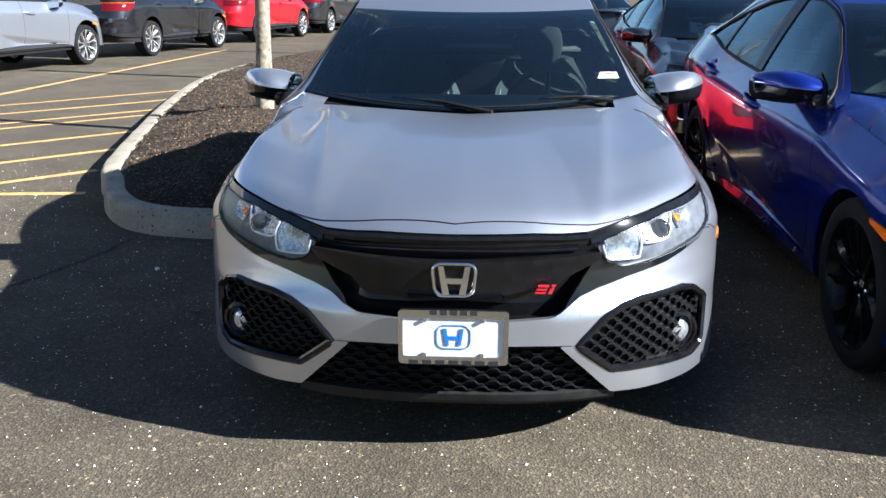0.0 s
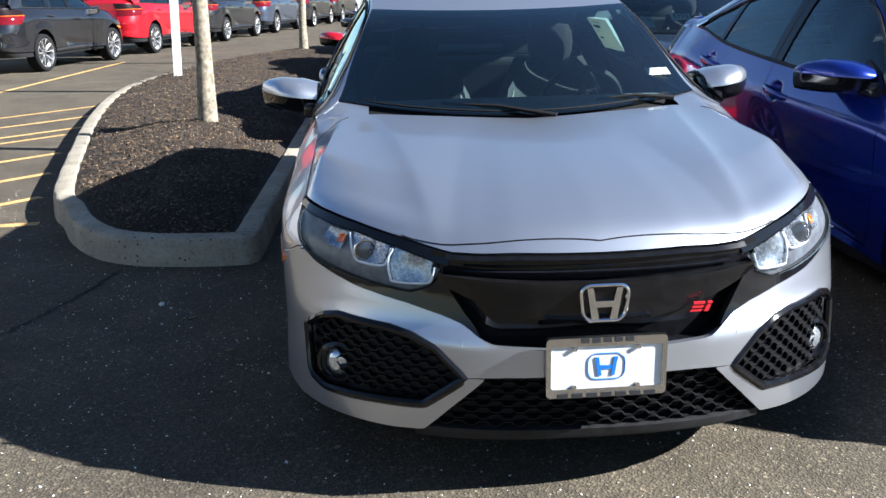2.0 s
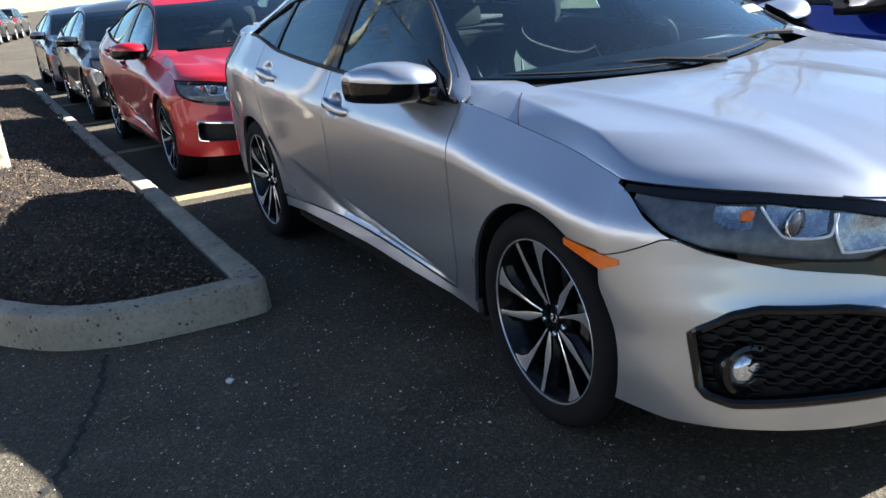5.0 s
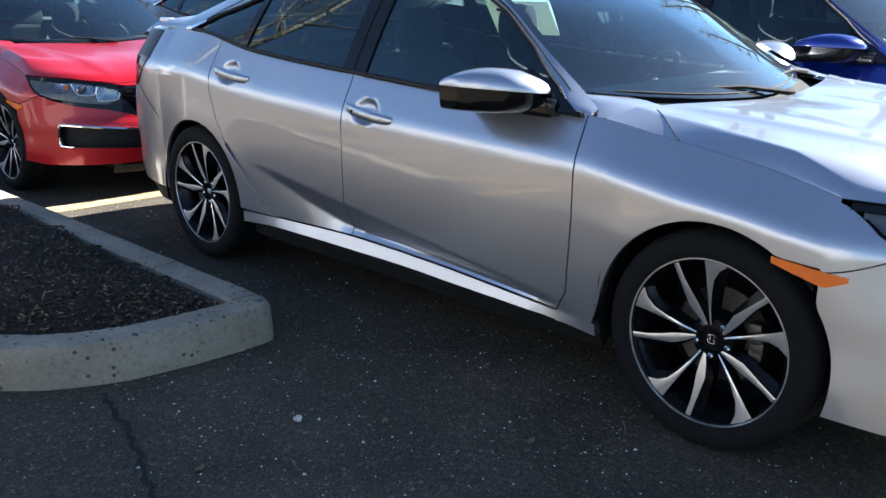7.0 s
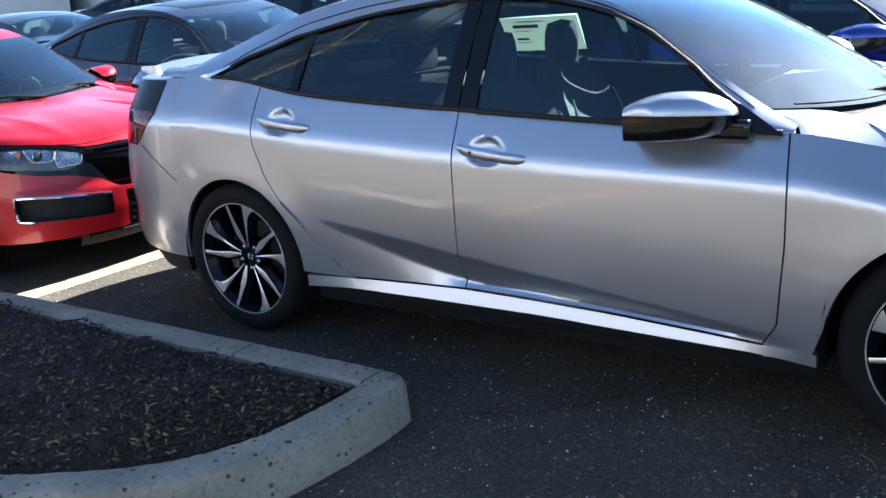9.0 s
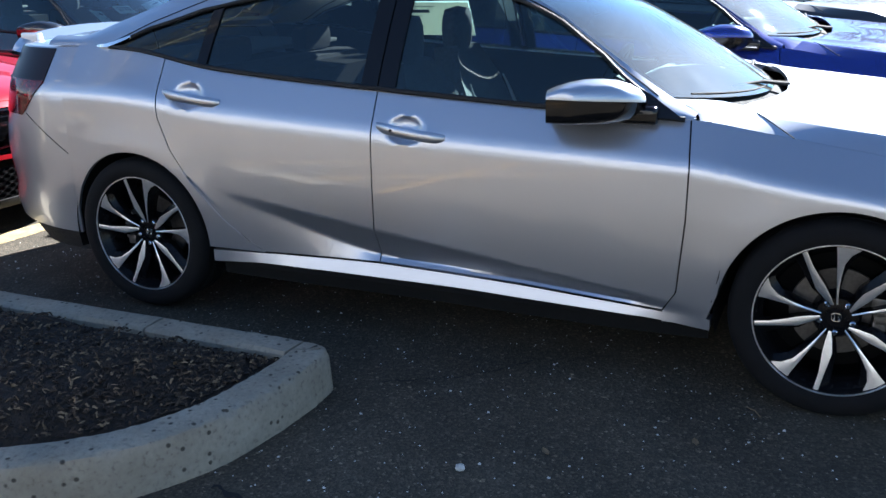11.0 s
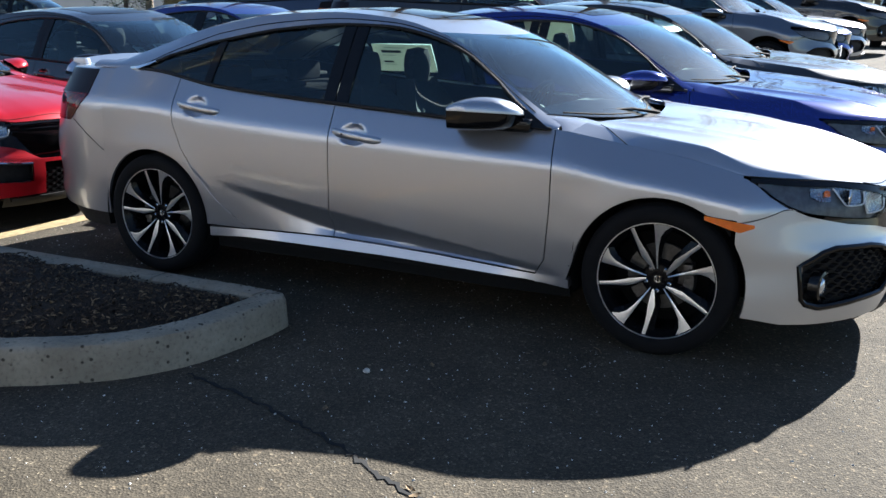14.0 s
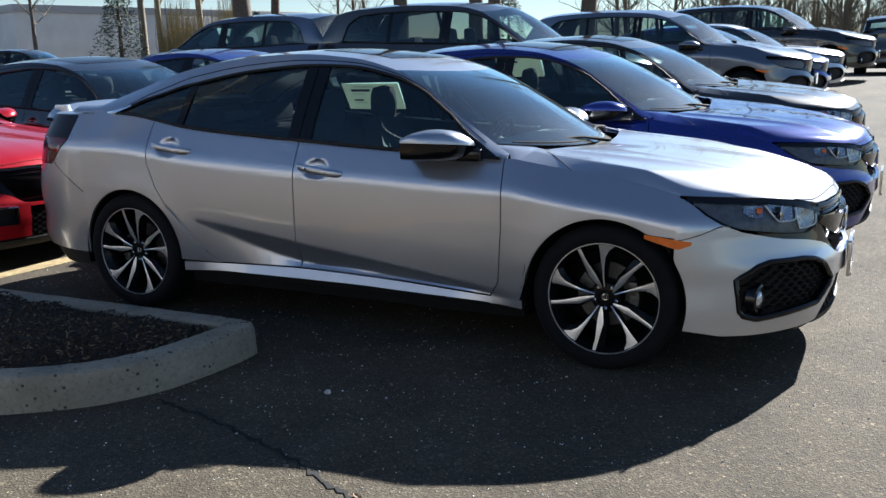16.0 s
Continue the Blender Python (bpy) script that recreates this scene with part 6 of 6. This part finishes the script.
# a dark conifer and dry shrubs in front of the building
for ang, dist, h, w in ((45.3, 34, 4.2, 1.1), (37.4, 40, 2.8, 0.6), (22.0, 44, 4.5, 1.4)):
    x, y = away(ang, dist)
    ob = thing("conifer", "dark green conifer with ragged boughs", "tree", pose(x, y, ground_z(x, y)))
    part("trunk", Geo().tube([(0, 0, 0), (0.02, 0, h * 0.5), (0, 0.02, h)], [0.09, 0.06, 0.01], 8), DARKBARK, ob)
    rc = random.Random(int(ang * 7))
    c = Geo()
    for k in range(2600):
        f = rc.random() ** 0.75
        a = rc.uniform(0, 2 * math.pi)
        rad = w * (1.02 - f) * (0.35 + 0.65 * rc.random() ** 0.5) * (1 + 0.25 * math.sin(5 * a + 9 * f))
        p = Vector((rad * math.cos(a), rad * math.sin(a), 0.25 + f * (h - 0.25)))
        q = Vector((rc.gauss(0, 1), rc.gauss(0, 1), rc.gauss(-0.2, 0.6))).normalized() * rc.uniform(0.08, 0.2)
        s = q.orthogonal().normalized() * 0.028
        c.add([p - s, p + s, p + q], [(0, 1, 2)])
    part("crown", c, NEEDLE, ob, smooth=0, weld=False)
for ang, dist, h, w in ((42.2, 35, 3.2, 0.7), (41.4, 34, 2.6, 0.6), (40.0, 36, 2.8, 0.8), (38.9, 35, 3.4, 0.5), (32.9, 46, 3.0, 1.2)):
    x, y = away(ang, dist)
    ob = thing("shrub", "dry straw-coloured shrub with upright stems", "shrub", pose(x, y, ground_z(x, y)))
    rc = random.Random(int(ang * 9))
    c = Geo()
    for k in range(240):
        a, rad = rc.uniform(0, 2 * math.pi), w * rc.random() ** 0.6
        p = Vector((rad * math.cos(a) * 0.6, rad * math.sin(a) * 0.6, 0))
        q = Vector((rad * math.cos(a), rad * math.sin(a), h * rc.uniform(0.5, 1)))
        c.tube([p, p.lerp(q, 0.5) + Vector((rc.gauss(0, 0.08), rc.gauss(0, 0.08), 0)), q], [0.014, 0.010, 0.003], 3, caps=False)
    part("foliage", c, STRAW, ob, smooth=0, weld=False)

# far woods, one mass of bare trunks and twigs
protos = [tree_meshes(40 + k, 13.0, 0.16, 0.15, 1, None) for k in range(4)]
woods = Geo()
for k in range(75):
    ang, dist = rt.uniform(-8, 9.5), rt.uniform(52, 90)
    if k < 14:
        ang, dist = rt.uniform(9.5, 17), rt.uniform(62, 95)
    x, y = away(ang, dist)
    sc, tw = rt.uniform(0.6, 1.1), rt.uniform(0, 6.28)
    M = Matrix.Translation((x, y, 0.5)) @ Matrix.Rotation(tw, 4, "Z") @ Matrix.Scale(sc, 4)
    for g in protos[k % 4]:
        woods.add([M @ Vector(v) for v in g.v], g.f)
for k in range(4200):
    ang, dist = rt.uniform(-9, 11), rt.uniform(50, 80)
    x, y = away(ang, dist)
    h = rt.uniform(0.8, 4.6)
    p = Vector((x, y, 0.4))
    q = p + Vector((rt.gauss(0, 0.5), rt.gauss(0, 0.5), h))
    woods.tube([p, q], [0.03, 0.008], 3, caps=False)
wd = part("far_woods", woods, TWIG, smooth=0, weld=False)
tagged(wd, "brown leafless woods beyond the lot", "woods", kind="stuff")


# ---- ground litter ----
CRACK = plain("crack in asphalt", (0.012, 0.012, 0.012), 0.95, vary=0.3)
STONE = plain("pale stones", (0.62, 0.60, 0.55), 0.8, vary=0.4, scale=40)
LEAF = plain("dry leaf", (0.22, 0.15, 0.08), 0.85, vary=0.3, scale=60)
CHIP, chn, chl, chb = material("bark chips")
chr_ = ramp(chn, [(0.0, (0.010, 0.006, 0.004)), (0.6, (0.040, 0.024, 0.012)), (0.88, (0.095, 0.060, 0.031)), (1.0, (0.24, 0.165, 0.09))])
geo_info = chn.new("ShaderNodeNewGeometry")
chl.new(geo_info.outputs["Random Per Island"], chr_.inputs[0])
chl.new(chr_.outputs[0], chb.inputs["Base Color"])
chb.inputs["Roughness"].default_value = 0.85


def crack(pts, width):
    rr = random.Random(len(pts))
    line = catmull(pts, 10, closed=False)
    rows = []
    for i, p in enumerate(line):
        w = width * rr.uniform(0.35, 1.3)
        o = rr.uniform(-0.012, 0.012)
        rows.append([(p[0] - w / 2 + o, p[1] + 0.3 * o, 0.0035 + ground_z(*p)), (p[0] + w / 2 + o, p[1] - 0.3 * o, 0.0035 + ground_z(*p))])
    ob = part("asphalt_crack", Geo().grid(np.array(rows)), CRACK, smooth=0)
    return tagged(ob, "dark open crack across the asphalt", "crack", kind="structure")


crack([(-1.94, 1.56), (-2.0, 1.28), (-2.08, 1.0), (-2.18, 0.72), (-2.30, 0.48), (-2.38, 0.25), (-2.46, 0.0), (-2.6, -0.4), (-2.72, -0.9)], 0.022)
crack([(-1.17, 1.42), (-1.08, 1.25), (-0.98, 1.12), (-0.80, 0.98)], 0.006)

rs = random.Random(11)
st = Geo()
for k in range(5200):
    x, y = rs.uniform(-4.5, 2.2), rs.uniform(-2.6, 4.2)
    r = rs.uniform(0.0015, 0.0042) * (1.7 if rs.random() < 0.1 else 1)
    z = ground_z(x, y)
    a = rs.uniform(0, 6.28)
    ca, sa = r * math.cos(a), r * math.sin(a)
    st.add([(x + ca, y + sa, z), (x - sa, y + ca, z), (x - ca, y - sa, z), (x + sa, y - ca, z), (x + 0.3 * ca, y + 0.3 * sa, z + r * 0.9)], [(0, 1, 4), (1, 2, 4), (2, 3, 4), (3, 0, 4)])
grit = part("loose_grit", st, STONE, smooth=0, weld=False)
tagged(grit, "loose pale grit on the asphalt", "grit", kind="stuff")
pb = Geo()
bm = bmesh.new()
bmesh.ops.create_icosphere(bm, subdivisions=2, radius=0.014)
for v in bm.verts:
    v.co *= rs.uniform(0.85, 1.15)
    v.co.z *= 0.7
bm.verts.index_update()
pb.add([v.co for v in bm.verts], [[v.index for v in f.verts] for f in bm.faces])
bm.free()
tagged(part("pebble", pb, STONE, m=pose(-1.60, 0.95, 0.008)), "small white pebble lying on the asphalt", "pebble")
tagged(part("twig", Geo().tube([(-0.03, -0.02, 0.004), (0, 0.0, 0.008), (0.025, 0.03, 0.004)], [0.002, 0.0025, 0.001], 5), LEAF, m=pose(-0.93, 0.205, 0.0)), "short dry twig lying on the asphalt", "twig")
for x, y, a in ((-1.97, 0.90, 20), (-2.33, 0.36, 70), (-2.36, 0.33, 150), (-1.42, 0.75, 40), (-1.2, 0.35, 200)):
    lf = Geo()
    lf.grid(np.array([[(0.022 * u, 0.010 * v * (1 - abs(u) ** 2), 0.003 + 0.004 * v * v + 0.003 * abs(u)) for v in (-1, 0, 1)] for u in (-1, -0.5, 0, 0.5, 1)]))
    tagged(part("dry_leaf", lf, LEAF, m=pose(x, y, ground_z(x, y), 0, 0, a)), "small curled dry leaf on the asphalt", "leaf")

# bark chips over the mulch
cx, cy = [], []
rng = np.random.default_rng(3)
n_try = 120000
tx, ty = rng.uniform(-4.4, -1.3, n_try), 1.65 + rng.random(n_try) ** 1.7 * 15
keep = inside(tx, ty, loop + inward * (KW + 0.035))
tx, ty = tx[keep][:48000], ty[keep][:48000]
tz = mulch_z(tx, ty)
chips = Geo()
for x, y, z in zip(tx, ty, tz):
    l, w = rs.uniform(0.005, 0.017), rs.uniform(0.0025, 0.0062)
    d = Vector((rs.gauss(0, 1), rs.gauss(0, 1), rs.gauss(0, 0.40))).normalized()
    s = d.cross(Vector((0, 0, 1))).normalized() * w
    p = Vector((x, y, z + 0.006))
    chips.add([p - d * l - s, p + d * l - s * 0.6, p + d * l * 0.9 + s, p - d * l * 0.8 + s, p + Vector((0, 0, w * 1.2))], [(0, 1, 4), (1, 2, 4), (2, 3, 4), (3, 0, 4)])
ch = part("bark_chips", chips, CHIP, smooth=0, weld=False)
tagged(ch, "loose bark chips over the mulch bed", "bark chips", kind="stuff")
